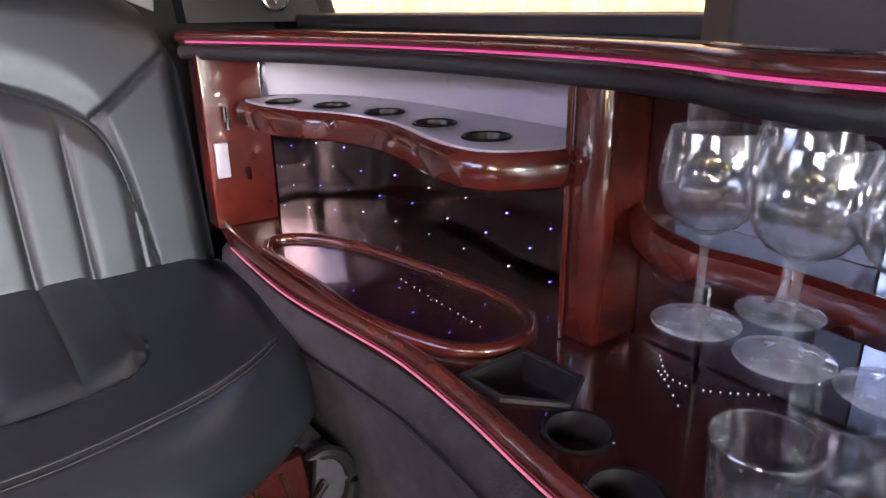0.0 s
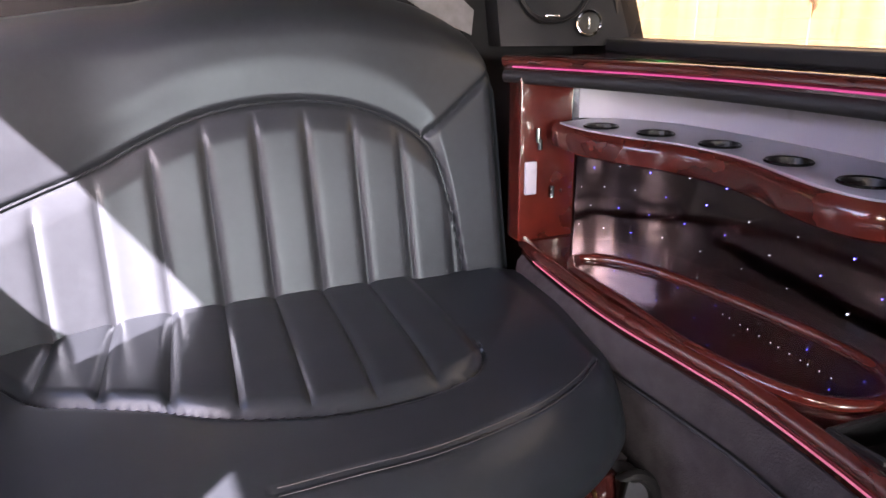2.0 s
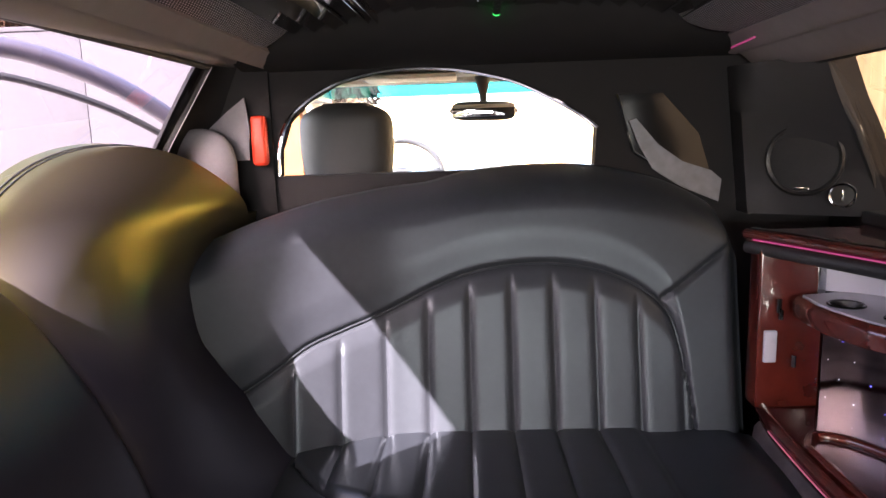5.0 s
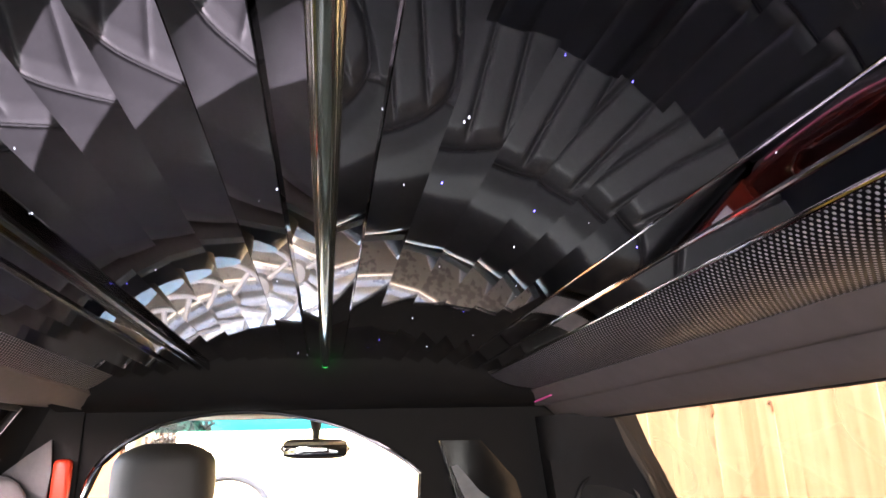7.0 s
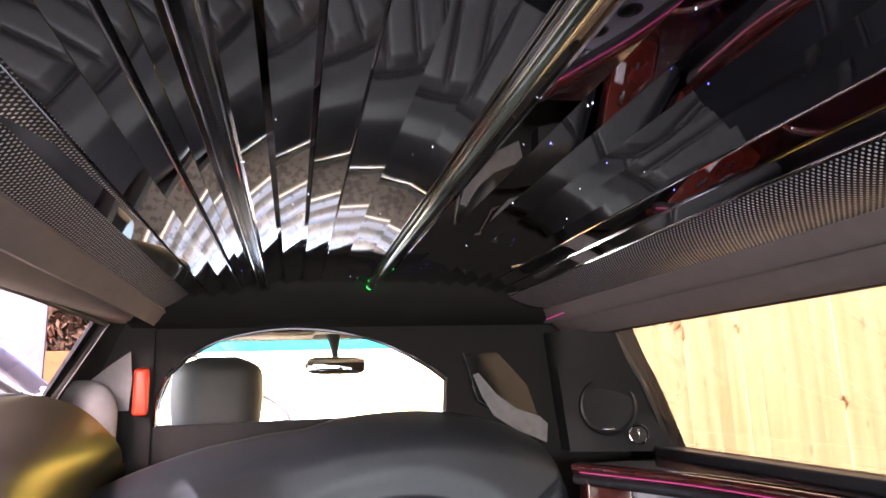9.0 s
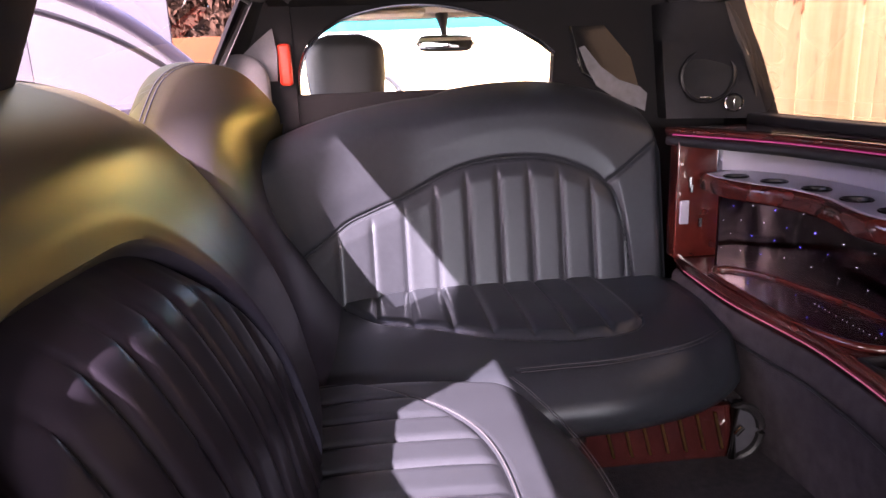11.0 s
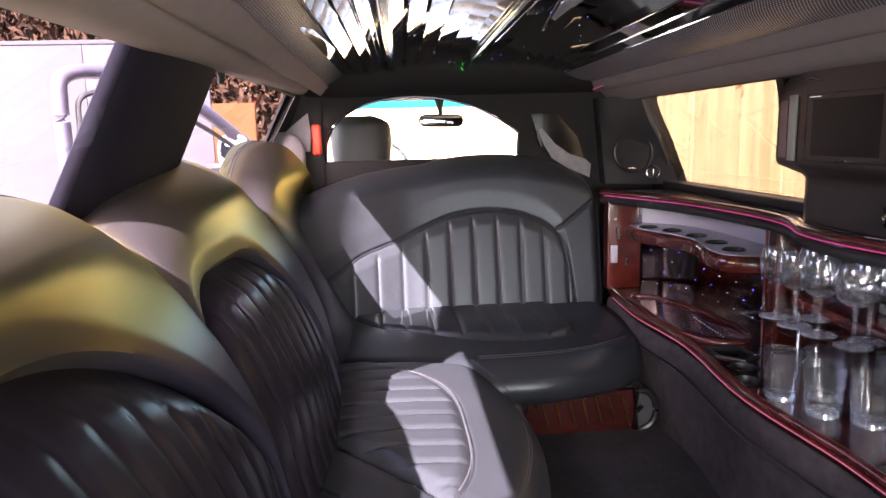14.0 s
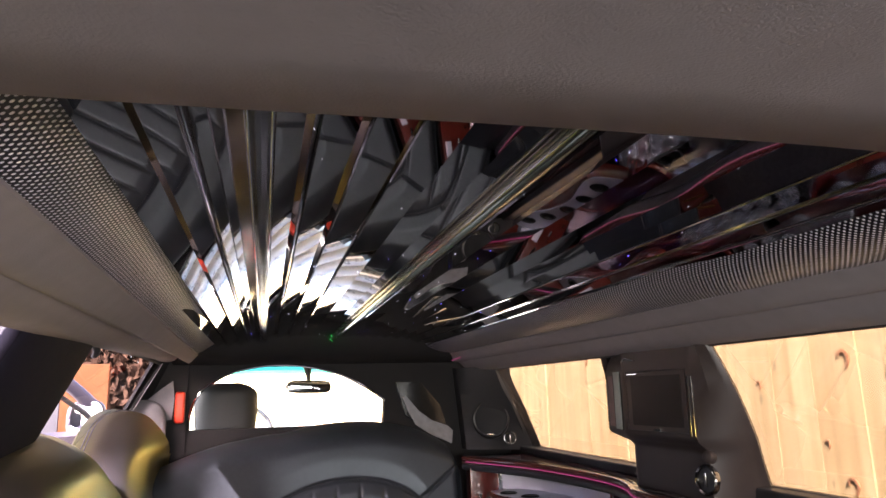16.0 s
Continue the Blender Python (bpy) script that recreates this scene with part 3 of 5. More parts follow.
# three deep smoked rails between the outer strips on the left
SMOKEDMETAL = mat("smoked_rail_metal", (0.30, 0.285, 0.275), 0.14, metal=1.0, var=0.25, scale=12, rvar=0.4)
for x in (-0.273, -0.340, -0.410):
    rail = tagged(empty("ceiling_channel"), "deep smoked metal channel with bright edges between mirror strips", "rail", "ceiling channels")
    prof = [(-0.0125, 0.030), (-0.0125, -0.004), (-0.0110, -0.0075), (-0.0085, -0.0075), (-0.0065, -0.002), (0.0, 0.004), (0.0065, -0.002), (0.0085, -0.0075), (0.0110, -0.0075), (0.0125, -0.004), (0.0125, 0.030)]
    bm = loft([[(x + u + skew(y), y, 1.300 + v) for u, v in prof] for y in (Y0, 2.828)])
    bmesh.ops.recalc_face_normals(bm, faces=bm.faces)
    part("channel", bm, SMOKEDMETAL, rail, smooth=False)
    for u in (-0.0098, 0.0098):
        part("bright_edge", tube([(x + u + skew(y), y, 1.2925) for y in (Y0, 2.828)], 0.0016, 8), CHROME, rail, "bright chrome edge")

# front end of the ceiling: black bulkhead curving down to the divider arch
ARCH = [(-0.552, 0.955), (-0.548, 1.02), (-0.522, 1.09), (-0.47, 1.14), (-0.395, 1.180), (-0.30, 1.203), (-0.206, 1.211), (-0.10, 1.205), (-0.004, 1.186), (0.07, 1.162), (0.152, 1.120), (0.21, 1.085), (0.252, 1.052), (0.246, 0.955)]


def bulkhead():
    bm = bmesh.new()
    # upper part, from the arch out to the shell
    inner = ARCH

    def shell(x, z):
        """Push a point of the arch out to the shell's outline."""
        cx, cz = -0.15, 0.955
        dx, dz = x - cx, z - cz
        best = 1.0
        for k in range(1, 400):
            s = 1 + k * 0.01
            px, pz = cx + dx * s, cz + dz * s
            if pz > 1.40 or px > 0.84 or px < -wall_x(pz) - 0.004:
                break
            best = s
        return cx + dx * best, cz + dz * best
    for y, flip in ((3.00, False), (3.05, True)):
        vi = [bm.verts.new((x, y, z)) for x, z in inner]
        vo = [bm.verts.new((*[shell(x, z)[0]], y, shell(x, z)[1])) for x, z in inner]
        for i in range(len(inner) - 1):
            f = (vi[i], vi[i + 1], vo[i + 1], vo[i])
            bm.faces.new(f if flip else f[::-1])
        if y == 3.00:
            keep = vi
        else:
            for i in range(len(inner) - 1):
                bm.faces.new((keep[i], keep[i + 1], vi[i + 1], vi[i]))
    bmesh.ops.recalc_face_normals(bm, faces=bm.faces)
    return bm


structure("wall_divider", bulkhead(), BLACKLINER, "black divider wall with an arched opening to the front cabin", "wall")
structure("wall_divider_lower", box((-0.775, 3.00, FLOOR), (0.84, 3.05, 0.955)), BLACKLINER, "black lower divider wall", "wall")
structure("wall_divider_ledge", box((0.26, 3.004, 0.93), (0.84, 3.046, 0.98)), BLACKLINER, "black divider ledge", "wall")
structure("wall_divider_side", box((0.84, 3.00, 0.955), (0.845, 3.05, 1.40)), BLACKLINER, "black divider edge", "wall")
# soft bulkhead roll where the ceiling meets the divider
prof = [(2.80, 1.37), (2.815, 1.32), (2.84, 1.28), (2.88, 1.245), (2.93, 1.222), (3.005, 1.213), (3.005, 1.40), (2.80, 1.40)]
bm = loft([[(x, y, z) for y, z in prof] for x in np.linspace(-0.62, 0.62, 12)])
bmesh.ops.recalc_face_normals(bm, faces=bm.faces)
structure("trim_bulkhead", bm, BLACKLINER, "black padded roll between ceiling and divider", "trim", smooth=True)
# arch edging
tagged(to_ob("arch_trim", tube([(x, 2.997, z) for x, z in smooth_pts(ARCH[:-1], 60)], 0.006, 8), CHROME), "thin bright edging round the divider arch", "edging")

# rear header panel, low over the camera's end of the saloon
prof = [(0.392, 1.262), (0.388, 1.252), (0.378, 1.247), (0.30, 1.243), (-0.30, 1.235), (-1.29, 1.22), (-1.29, 1.40), (0.392, 1.40)]
bm = loft([[(x, y + 0.036 * smoothstep(0.1, -0.6, x) + 0.012 * smoothstep(0.2, 0.6, x), z) for y, z in prof] for x in np.linspace(-0.66, 0.66, 30)])
bmesh.ops.recalc_face_normals(bm, faces=bm.faces)
structure("ceiling_header", bm, HEADLINER, "plain grey-brown headliner panel over the rear seat", "headliner", smooth=True)

# windows on the right: tinted panes in rubber frames
def window(name, outline, side, label, glazing=TINTED):
    """A window thing with frame, sill strip and pane, from its (y, z) outline."""
    top = tagged(empty(name), label, "window", kind="structure")
    bm = bmesh.new()
    bm.faces.new([bm.verts.new((side * (wall_x(z) + 0.025), y, z)) for y, z in outline])
    p = part("pane", bm, glazing, top, smooth=False)
    p.visible_shadow = side < 0
    part("window_frame", tube([(side * (wall_x(z) + 0.012), y, z) for y, z in outline], 0.007, 8, closed=True), RUBBER, top)
    return top


window("window_1", [(2.79, 1.175), (2.765, 1.10), (2.755, 1.03), (2.775, 0.93), (2.795, 0.845), (1.70, 0.845), (1.70, 1.175)], 1, "tinted side window with black rubber seal")
window("window_2", [(1.50, 1.175), (1.50, 0.845), (-0.55, 0.845), (-0.55, 1.175)], 1, "long tinted side window with black rubber seal")

w3 = window("window_3", [(2.850, 1.215), (2.795, 1.05), (2.765, 0.905), (1.62, 0.905), (1.62, 1.05), (1.62, 1.215)], -1, "mauve-tinted side window ahead of the door pillar", MAUVE)
part("seal_lip", tube([(-(wall_x(z) + 0.003), y - 0.004, z) for y, z in ((2.850, 1.215), (2.822, 1.13), (2.795, 1.05), (2.765, 0.905))], 0.0016, 6), BELTWEB, w3, "thin pale edge of the window seal")
window("window_4", [(1.33, 1.20), (1.33, 1.05), (1.33, 0.905), (0.51, 0.905), (0.36, 1.225)], -1, "mauve-tinted side window behind the door pillar", MAUVE)

# rear window, dark privacy glass
rear = tagged(empty("window_rear"), "dark tinted rear window behind the seats", "window", kind="structure")
bm = bmesh.new()
bm.faces.new([bm.verts.new((x, Y0 - 0.02, z)) for x, z in ((-0.63, 0.79), (0.63, 0.79), (0.63, 1.21), (-0.63, 1.21))])
part("pane", bm, SMOKED, rear, smooth=False)

# window ledge above the bar on the right
bm = box((0.795, Y0, 0.822), (0.86, 2.80, 0.850), 0.006)
structure("sill_right", bm, VINYL, "black window ledge above the bar", "sill")

# ---- front cabin ----
prof = [(4.95, 0.880), (4.62, 0.882), (4.56, 0.876), (4.525, 0.860), (4.505, 0.835), (4.500, 0.810), (4.470, 0.804), (4.440, 0.796), (4.428, 0.782), (4.425, 0.755), (4.400, 0.748), (4.372, 0.736),
        (4.362, 0.715), (4.375, 0.640), (4.42, 0.52), (4.60, 0.30), (4.95, 0.30)]
bm = loft([[(x, y + 0.10 * (x / 0.9) ** 2 * (4.95 - y), z) for y, z in prof] for x in np.linspace(-0.84, 0.84, 25)])
bmesh.ops.recalc_face_normals(bm, faces=bm.faces)
dash = tagged(empty("dashboard", (0, 4.6, 0.0)), "grey padded dashboard stepping down under the windscreen", "dashboard")
part("body", bm, DASH, dash)
# cream strip added for the bright line of a lit edge
part("trim_strip", tube([(x, 4.358 + 0.06 * (x / 0.9) ** 2, 0.712) for x in np.linspace(-0.80, 0.80, 20)], 0.007, 8), BEIGE, dash, "thin cream strip standing in for a yellow-lit edge")
dash.location = (0, 0, 0)
structure("wall_front", box((-0.95, 4.95, FLOOR - 0.4), (0.95, 5.05, 0.86)), BLACKPLASTIC, "firewall ahead of the dashboard", "wall")
for side in (1, -1):
    bm = box((0.80 if side > 0 else -0.93, 3.06, FLOOR), (0.93 if side > 0 else -0.80, 4.95, 0.84))
    structure("wall_cabin_right" if side > 0 else "wall_cabin_left", bm, BEIGE if side > 0 else VINYL, "front cabin side below the window", "wall")
    post = [Vector((side * 0.68, 4.00, 1.255)), Vector((side * 0.75, 4.45, 1.055)), Vector((side * 0.80, 4.9, 0.86))]
    structure("pillar_front_right" if side > 0 else "pillar_front_left", tube(smooth_pts(post, 10), 0.035, 10), BEIGE, "beige windscreen pillar", "pillar", smooth=True)
    structure("roof_rail_right" if side > 0 else "roof_rail_left", box((0.62 if side > 0 else -0.72, 3.05, 1.19), (0.80 if side > 0 else -0.62, 4.1, 1.42)), BEIGE if side > 0 else VINYL, "roof rail of the front cabin", "trim")
structure("ceiling_cabin", box((-0.64, 3.05, 1.262), (0.64, 3.93, 1.32)), BEIGE, "pale headliner of the front cabin", "ceiling")
structure("trim_windscreen_header", box((-0.68, 3.94, 1.246), (0.68, 4.06, 1.30), 0.01), BEIGE, "beige windscreen header", "trim")
ws = tagged(empty("windscreen"), "bright windscreen with a teal sun band along its top", "windscreen", kind="structure")
bm = bmesh.new()
bm.faces.new([bm.verts.new(p) for p in ((-0.70, 4.00, 1.252), (0.70, 4.00, 1.252), (0.82, 4.88, 0.86), (-0.82, 4.88, 0.86))])
p = part("pane", bm, pane_glass("windscreen_glass", (0.92, 0.96, 0.95), 0.04), ws, smooth=False)
p.visible_shadow = False
bm = bmesh.new()
bm.faces.new([bm.verts.new(p) for p in ((-0.70, 4.004, 1.246), (0.70, 4.004, 1.246), (0.71, 4.095, 1.2055), (-0.71, 4.095, 1.2055))])
p = part("sun_band", bm, pane_glass("sun_band_glass", (0.03, 0.27, 0.29), 0.04), ws, "teal tinted strip", smooth=False)

# bonnet ahead of the windscreen
bonnet = tagged(empty("car_bonnet"), "long silver car bonnet ahead of the windscreen", "bonnet")
loops = []
for y, z, w in ((4.90, 0.845, 0.86), (5.15, 0.835, 0.87), (5.6, 0.800, 0.86), (6.0, 0.750, 0.83), (6.2, 0.690, 0.80), (6.26, 0.60, 0.78)):
    top = [(w * u, y, z + 0.035 * (1 - u * u) - 0.05 * max(0.0, abs(u) - 0.85) / 0.15) for u in np.linspace(-1, 1, 21)]
    loops.append(top + [(w, y, z - 0.25), (-w, y, z - 0.25)])
bm = loft(loops)
bmesh.ops.recalc_face_normals(bm, faces=bm.faces)
part("panel", bm, SILVER, bonnet)
for side in (1, -1):
    part("wing", box((min(side * 0.80, side * 0.92), 4.96, 0.10), (max(side * 0.80, side * 0.92), 6.2, 0.58), 0.03), SILVER, bonnet)

# rear-view mirror
rv = tagged(empty("rear_view_mirror"), "dark oblong rear-view mirror hanging from the windscreen", "mirror")
loops = []
for k, x in enumerate(np.linspace(-0.132, 0.119, 14)):
    u = abs((k - 6.5) / 6.5)
    h = 0.033 * (1 - u**6) ** 0.5 + 0.002
    loops.append([(x, 3.81 + 0.018 * math.sin(a), 1.128 - 0.02 * (x + 0.006) + h * math.copysign(abs(math.cos(a)) ** 0.4, math.cos(a))) for a in np.linspace(0, math.tau, 16, endpoint=False)])
bm = loft(loops)
bmesh.ops.recalc_face_normals(bm, faces=bm.faces)
part("housing", bm, BLACKPLASTIC, rv)
part("glass", box((-0.12, 3.789, 1.103), (0.107, 3.792, 1.152), 0.001), MIRROR, rv, "mirror glass")
part("stalk", tube([(-0.005, 3.83, 1.14), (-0.005, 3.88, 1.19), (-0.005, 3.93, 1.255)], [0.012, 0.014, 0.03], 10), BLACKPLASTIC, rv)

visor = tagged(empty("sun_visor"), "pale beige sun visor folded against the roof", "visor")
part("panel", box((-0.42, 3.62, 1.238), (-0.10, 3.80, 1.253), 0.006), BEIGE, visor)
part("hinge", tube([(-0.44, 3.80, 1.252), (-0.42, 3.80, 1.246)], 0.006, 8), GREYPLASTIC, visor)


def front_seat(x):
    """A front bucket seat seen from behind: back and headrest on two posts."""
    s = tagged(empty("bucket_seat", (0, 0, 0)), "dark leather front seat with a tall headrest, behind the divider", "car seat", "front seats")
    loops = []
    for k, z in enumerate(np.linspace(0.45, 0.935, 14)):
        u = k / 13
        w = 0.26 * (1 - max(0, u - 0.6) ** 2 * 1.5)
        loops.append([(x + w * math.copysign(abs(math.cos(a)) ** 0.6, math.cos(a)), 3.42 - 0.12 * u + 0.07 * math.sin(a), z) for a in np.linspace(0, math.tau, 20, endpoint=False)])
    bm = loft(loops)
    bmesh.ops.recalc_face_normals(bm, faces=bm.faces)
    part("backrest", bm, LEATHER, s)
    loops = []
    for k, z in enumerate(np.linspace(0.925, 1.145, 16)):
        u = k / 15
        w = (0.124 + 0.012 * math.sin(u * 3.0)) * (1 - max(0.0, (u - 0.72) / 0.28) ** 3 * 0.55)
        d = 0.055 * (1 - max(0.0, (u - 0.8) / 0.2) ** 2 * 0.7)
        loops.append([(x + w * math.copysign(abs(math.cos(a)) ** 0.55, math.cos(a)), 3.24 + d * math.sin(a), z) for a in np.linspace(0, math.tau, 24, endpoint=False)])
    bm = loft(loops)
    bmesh.ops.recalc_face_normals(bm, faces=bm.faces)
    part("headrest", bm, SOFTLEATHER, s)
    for dx in (-0.06, 0.06):
        part("headrest_post", tube([(x + dx, 3.27, 0.88), (x + dx, 3.25, 0.95)], 0.006, 8), CHROME, s)
    part("cushion", box((x - 0.26, 3.40, 0.28), (x + 0.26, 3.95, 0.42), 0.05), LEATHER, s)
    part("base", box((x - 0.22, 3.45, FLOOR), (x + 0.22, 3.9, 0.285), 0.01), BLACKPLASTIC, s)
    return s


front_seat(-0.415)
front_seat(0.455)

WHEELGREY = mat("grey_wheel_leather", (0.10, 0.10, 0.11), 0.45, var=0.1, scale=40)
wheel = tagged(empty("steering_wheel"), "grey four-spoke steering wheel before the dashboard", "steering wheel")
c = Vector((-0.36, 4.22, 0.86))
tilt = Matrix.Translation(c) @ Euler((radians(65), 0, 0)).to_matrix().to_4x4()
ring = [tilt @ Vector((0.185 * math.cos(a), 0.185 * math.sin(a), 0)) for a in np.linspace(0, math.tau, 36, endpoint=False)]
part("rim", tube(ring, 0.014, 10, closed=True), WHEELGREY, wheel)
bm = lathe([(0, -0.03), (0.06, -0.028), (0.065, 0.0), (0.05, 0.02), (0, 0.024)], 20)
bmesh.ops.transform(bm, matrix=tilt, verts=bm.verts)
part("hub", bm, WHEELGREY, wheel)
for a in (0.25, math.pi - 0.25, -0.9, math.pi + 0.9):
    part("spoke", tube([tilt @ Vector((0.05 * math.cos(a), 0.05 * math.sin(a), 0)), tilt @ Vector((0.18 * math.cos(a), 0.18 * math.sin(a), 0))], 0.012, 8), WHEELGREY, wheel)
part("column", tube([tilt @ Vector((0, 0, -0.02)), c + Vector((0, 0.30, -0.09))], 0.03, 10), BLACKPLASTIC, wheel)

# smoked sliding pane in the divider's right part
div = tagged(empty("divider_pane"), "smoked sliding glass pane half closing the divider", "glass pane")
bm = bmesh.new()
bm.faces.new([bm.verts.new(p) for p in ((0.30, 2.992, 1.13), (0.41, 2.992, 1.13), (0.50, 2.992, 1.03), (0.545, 2.992, 0.885), (0.44, 2.992, 0.925), (0.34, 2.992, 0.99))])
part("glass", bm, GLOSSBLACK, div, smooth=False)
# reflection in the pane, put in as a pale solid band
bm = loft([[(x, y, z) for y in (2.984, 2.989)] + [(x2, y, z2) for y in (2.989, 2.984)] for x, z, x2, z2 in ((0.328, 1.065, 0.345, 1.07), (0.353, 1.003, 0.40, 1.005), (0.387, 0.945, 0.46, 0.962), (0.457, 0.900, 0.53, 0.938), (0.550, 0.860, 0.556, 0.915))])
bmesh.ops.recalc_face_normals(bm, faces=bm.faces)
part("frosted_band", bm, mat("painted_reflection", (0.15, 0.15, 0.17), 0.30, var=0.35, scale=40), div, "reflection low on the pane, put in as a pale band")
part("edge", tube([(0.30, 2.99, 1.13), (0.34, 2.99, 0.99), (0.44, 2.99, 0.925), (0.545, 2.99, 0.885)], 0.004, 6), CHROME, div)

# ---- outside ----
fence = tagged(empty("fence"), "sunlit pine board fence beside the car", "fence")
part("rail", box((2.03, -4.5, 0.2), (2.09, 8.5, 0.29)), PLANK, fence, smooth=False)
part("rail", box((2.03, -4.5, 1.55), (2.09, 8.5, 1.64)), PLANK, fence, smooth=False)
part("rail", box((2.03, -4.5, 2.60), (2.09, 8.5, 2.69)), PLANK, fence, smooth=False)
bm = box((-0.011, -0.0591, -0.35), (0.011, 0.0591, 2.95), 0.0006)
first = part("board", bm, PLANK, fence, smooth=False)
first.location = (2.01, -4.4, 0)
rnd = random.Random(4)
for k in range(1, 108):
    o = new("board", first.data)
    o.parent = fence
    o.location = (2.01 + rnd.uniform(-0.004, 0.004), -4.4 + k * 0.1185, 0)

# scraps of reddish bark left on the boards
BARK = mat("reddish_bark", (0.26, 0.115, 0.055), 0.9, var=0.4, scale=80, bump=0.5, bscale=150)
for y, z, size in ((4.45, 1.29, 0.062), (4.52, 1.33, 0.040), (2.235, 1.175, 0.045), (2.27, 0.675, 0.040), (2.37, 0.833, 0.022), (2.73, 1.078, 0.024), (3.96, 1.262, 0.030), (3.35, 0.92, 0.026)):
    arc = np.linspace(0.4, 4.2, 8)
    size *= 0.72
    ring = [(size * math.cos(a) * rnd.uniform(0.85, 1.1), 1.3 * size * math.sin(a)) for a in arc] + [(0.62 * size * math.cos(a), size * rnd.uniform(0.75, 0.95) * math.sin(a)) for a in arc[::-1]]
    bm = loft([[(x, y + u, z + v) for u, v in ring] for x in (1.992, 1.985)])
    bmesh.ops.recalc_face_normals(bm, faces=bm.faces)
    part("bark_scrap", bm, BARK, fence, "torn reddish bark scrap", smooth=False)

# the same fence turns the corner ahead of the car
ahead = tagged(empty("fence"), "sunlit pine board fence closing the yard ahead of the car", "fence")
part("rail", box((-1.25, 8.93, 0.2), (1.98, 8.99, 0.29)), PLANK, ahead, smooth=False)
part("rail", box((-1.25, 8.93, 0.95), (1.98, 8.99, 1.04)), PLANK, ahead, smooth=False)
low = part("board", box((-0.011, -0.0590, -0.35), (0.011, 0.0590, 1.40), 0.002), PLANK, ahead, smooth=False)
low.location, low.rotation_euler = (-1.20 - 0.1185, 8.91, 0), (0, 0, radians(90))
for k in range(27):
    o = new("board", low.data)
    o.parent = ahead
    o.location = (-1.20 + k * 0.1185, 8.91 + rnd.uniform(-0.004, 0.004), 0)
    o.rotation_euler = (0, 0, radians(90))
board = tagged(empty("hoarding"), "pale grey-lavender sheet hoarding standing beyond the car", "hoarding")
for k in range(4):
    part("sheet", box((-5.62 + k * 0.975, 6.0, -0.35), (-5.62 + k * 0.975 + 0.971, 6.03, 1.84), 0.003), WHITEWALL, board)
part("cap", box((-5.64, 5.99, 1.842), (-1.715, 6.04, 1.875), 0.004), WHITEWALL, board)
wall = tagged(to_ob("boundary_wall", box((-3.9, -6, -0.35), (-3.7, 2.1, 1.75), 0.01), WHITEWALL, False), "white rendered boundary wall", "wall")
# unseen wall, added so its edge cuts the sun off ahead of it
tagged(to_ob("shade_wall", box((-4.10, -3.09, -0.35), (-3.91, -1.60, 7.4), 0.01), WHITEWALL, False), "tall unseen wall added to shade the front of the car", "wall")


def leaf_mass(name, lo, hi, n, size, material, label, seed):
    """A hedge: many small tilted leaf blades filling a rough bank."""
    rnd = random.Random(seed)
    verts, faces = [], []
    for _ in range(n):
        x, y = rnd.uniform(lo[0], hi[0]), rnd.uniform(lo[1], hi[1])
        z = lo[2] + (hi[2] - lo[2]) * rnd.random() ** 0.8 * (0.8 + 0.2 * math.sin(y * 2.1) * math.sin(y * 0.7))
        m = Euler((rnd.uniform(0, 6), rnd.uniform(0, 6), rnd.uniform(0, 6))).to_matrix()
        s = size * rnd.uniform(0.6, 1.4)
        b = len(verts)
        for q in ((-1, 0, 0), (0, -0.4, 0), (1, 0, 0.1), (0, 0.4, 0)):
            verts.append(Vector((x, y, z)) + m @ (Vector(q) * s))
        faces.append((b, b + 1, b + 2, b + 3))
    me = bpy.data.meshes.new(name)
    me.from_pydata([tuple(v) for v in verts], [], faces)
    me.materials.append(material)
    return tagged(new(name, me), label, "hedge", kind="stuff")


leaf_mass("hedge", (-12, 9.4, -0.3), (-1.2, 10.4, 4.6), 95000, 0.082, HEDGE, "dry brown hedge behind the hoarding", 3)
f2 = tagged(empty("back_fence"), "orange board fence beyond the hedge gap", "fence")
part("panel", box((-3.4, 8.6, -0.35), (-1.84, 8.7, 1.49), 0.01), mat("orange_stained_boards", (0.060, 0.024, 0.011), 0.9, spec=0.05, var=0.25, scale=6), f2, smooth=False)

# the front door, standing open
door = tagged(empty("front_door"), "silver front car door standing open, window frame and pale-rimmed mirror", "car door")
h, e = Vector((-0.96, 3.95, 0)), Vector((-1.62, 3.10, 0))
d = (e - h)


def dp(s, z, off=0.0):
    p = h + d * s
    nrm = Vector((d.y, -d.x, 0)).normalized()
    return (p.x + nrm.x * off, p.y + nrm.y * off, z)


frame_pts = smooth_pts([dp(0.02, 0.93), dp(0.20, 1.09), (dp(0.42, 1.24)), dp(0.66, 1.335), dp(0.86, 1.355), dp(0.98, 1.325), dp(1.0, 1.22), dp(1.0, 1.05), dp(1.0, 0.92)], 48)
part("window_frame", tube(frame_pts, 0.032, 10), SILVER, door)
inner = [Vector(p) * 1 for p in smooth_pts([dp(0.12, 0.95, -0.02), dp(0.26, 1.05, -0.02), dp(0.46, 1.165, -0.02), dp(0.68, 1.245, -0.02), dp(0.84, 1.27, -0.02), dp(0.93, 1.24, -0.02), dp(0.945, 1.15, -0.02), dp(0.945, 0.93, -0.02)], 40)]
part("seal", tube(inner, 0.012, 8), RUBBER, door)
bm = bmesh.new()
loops = []
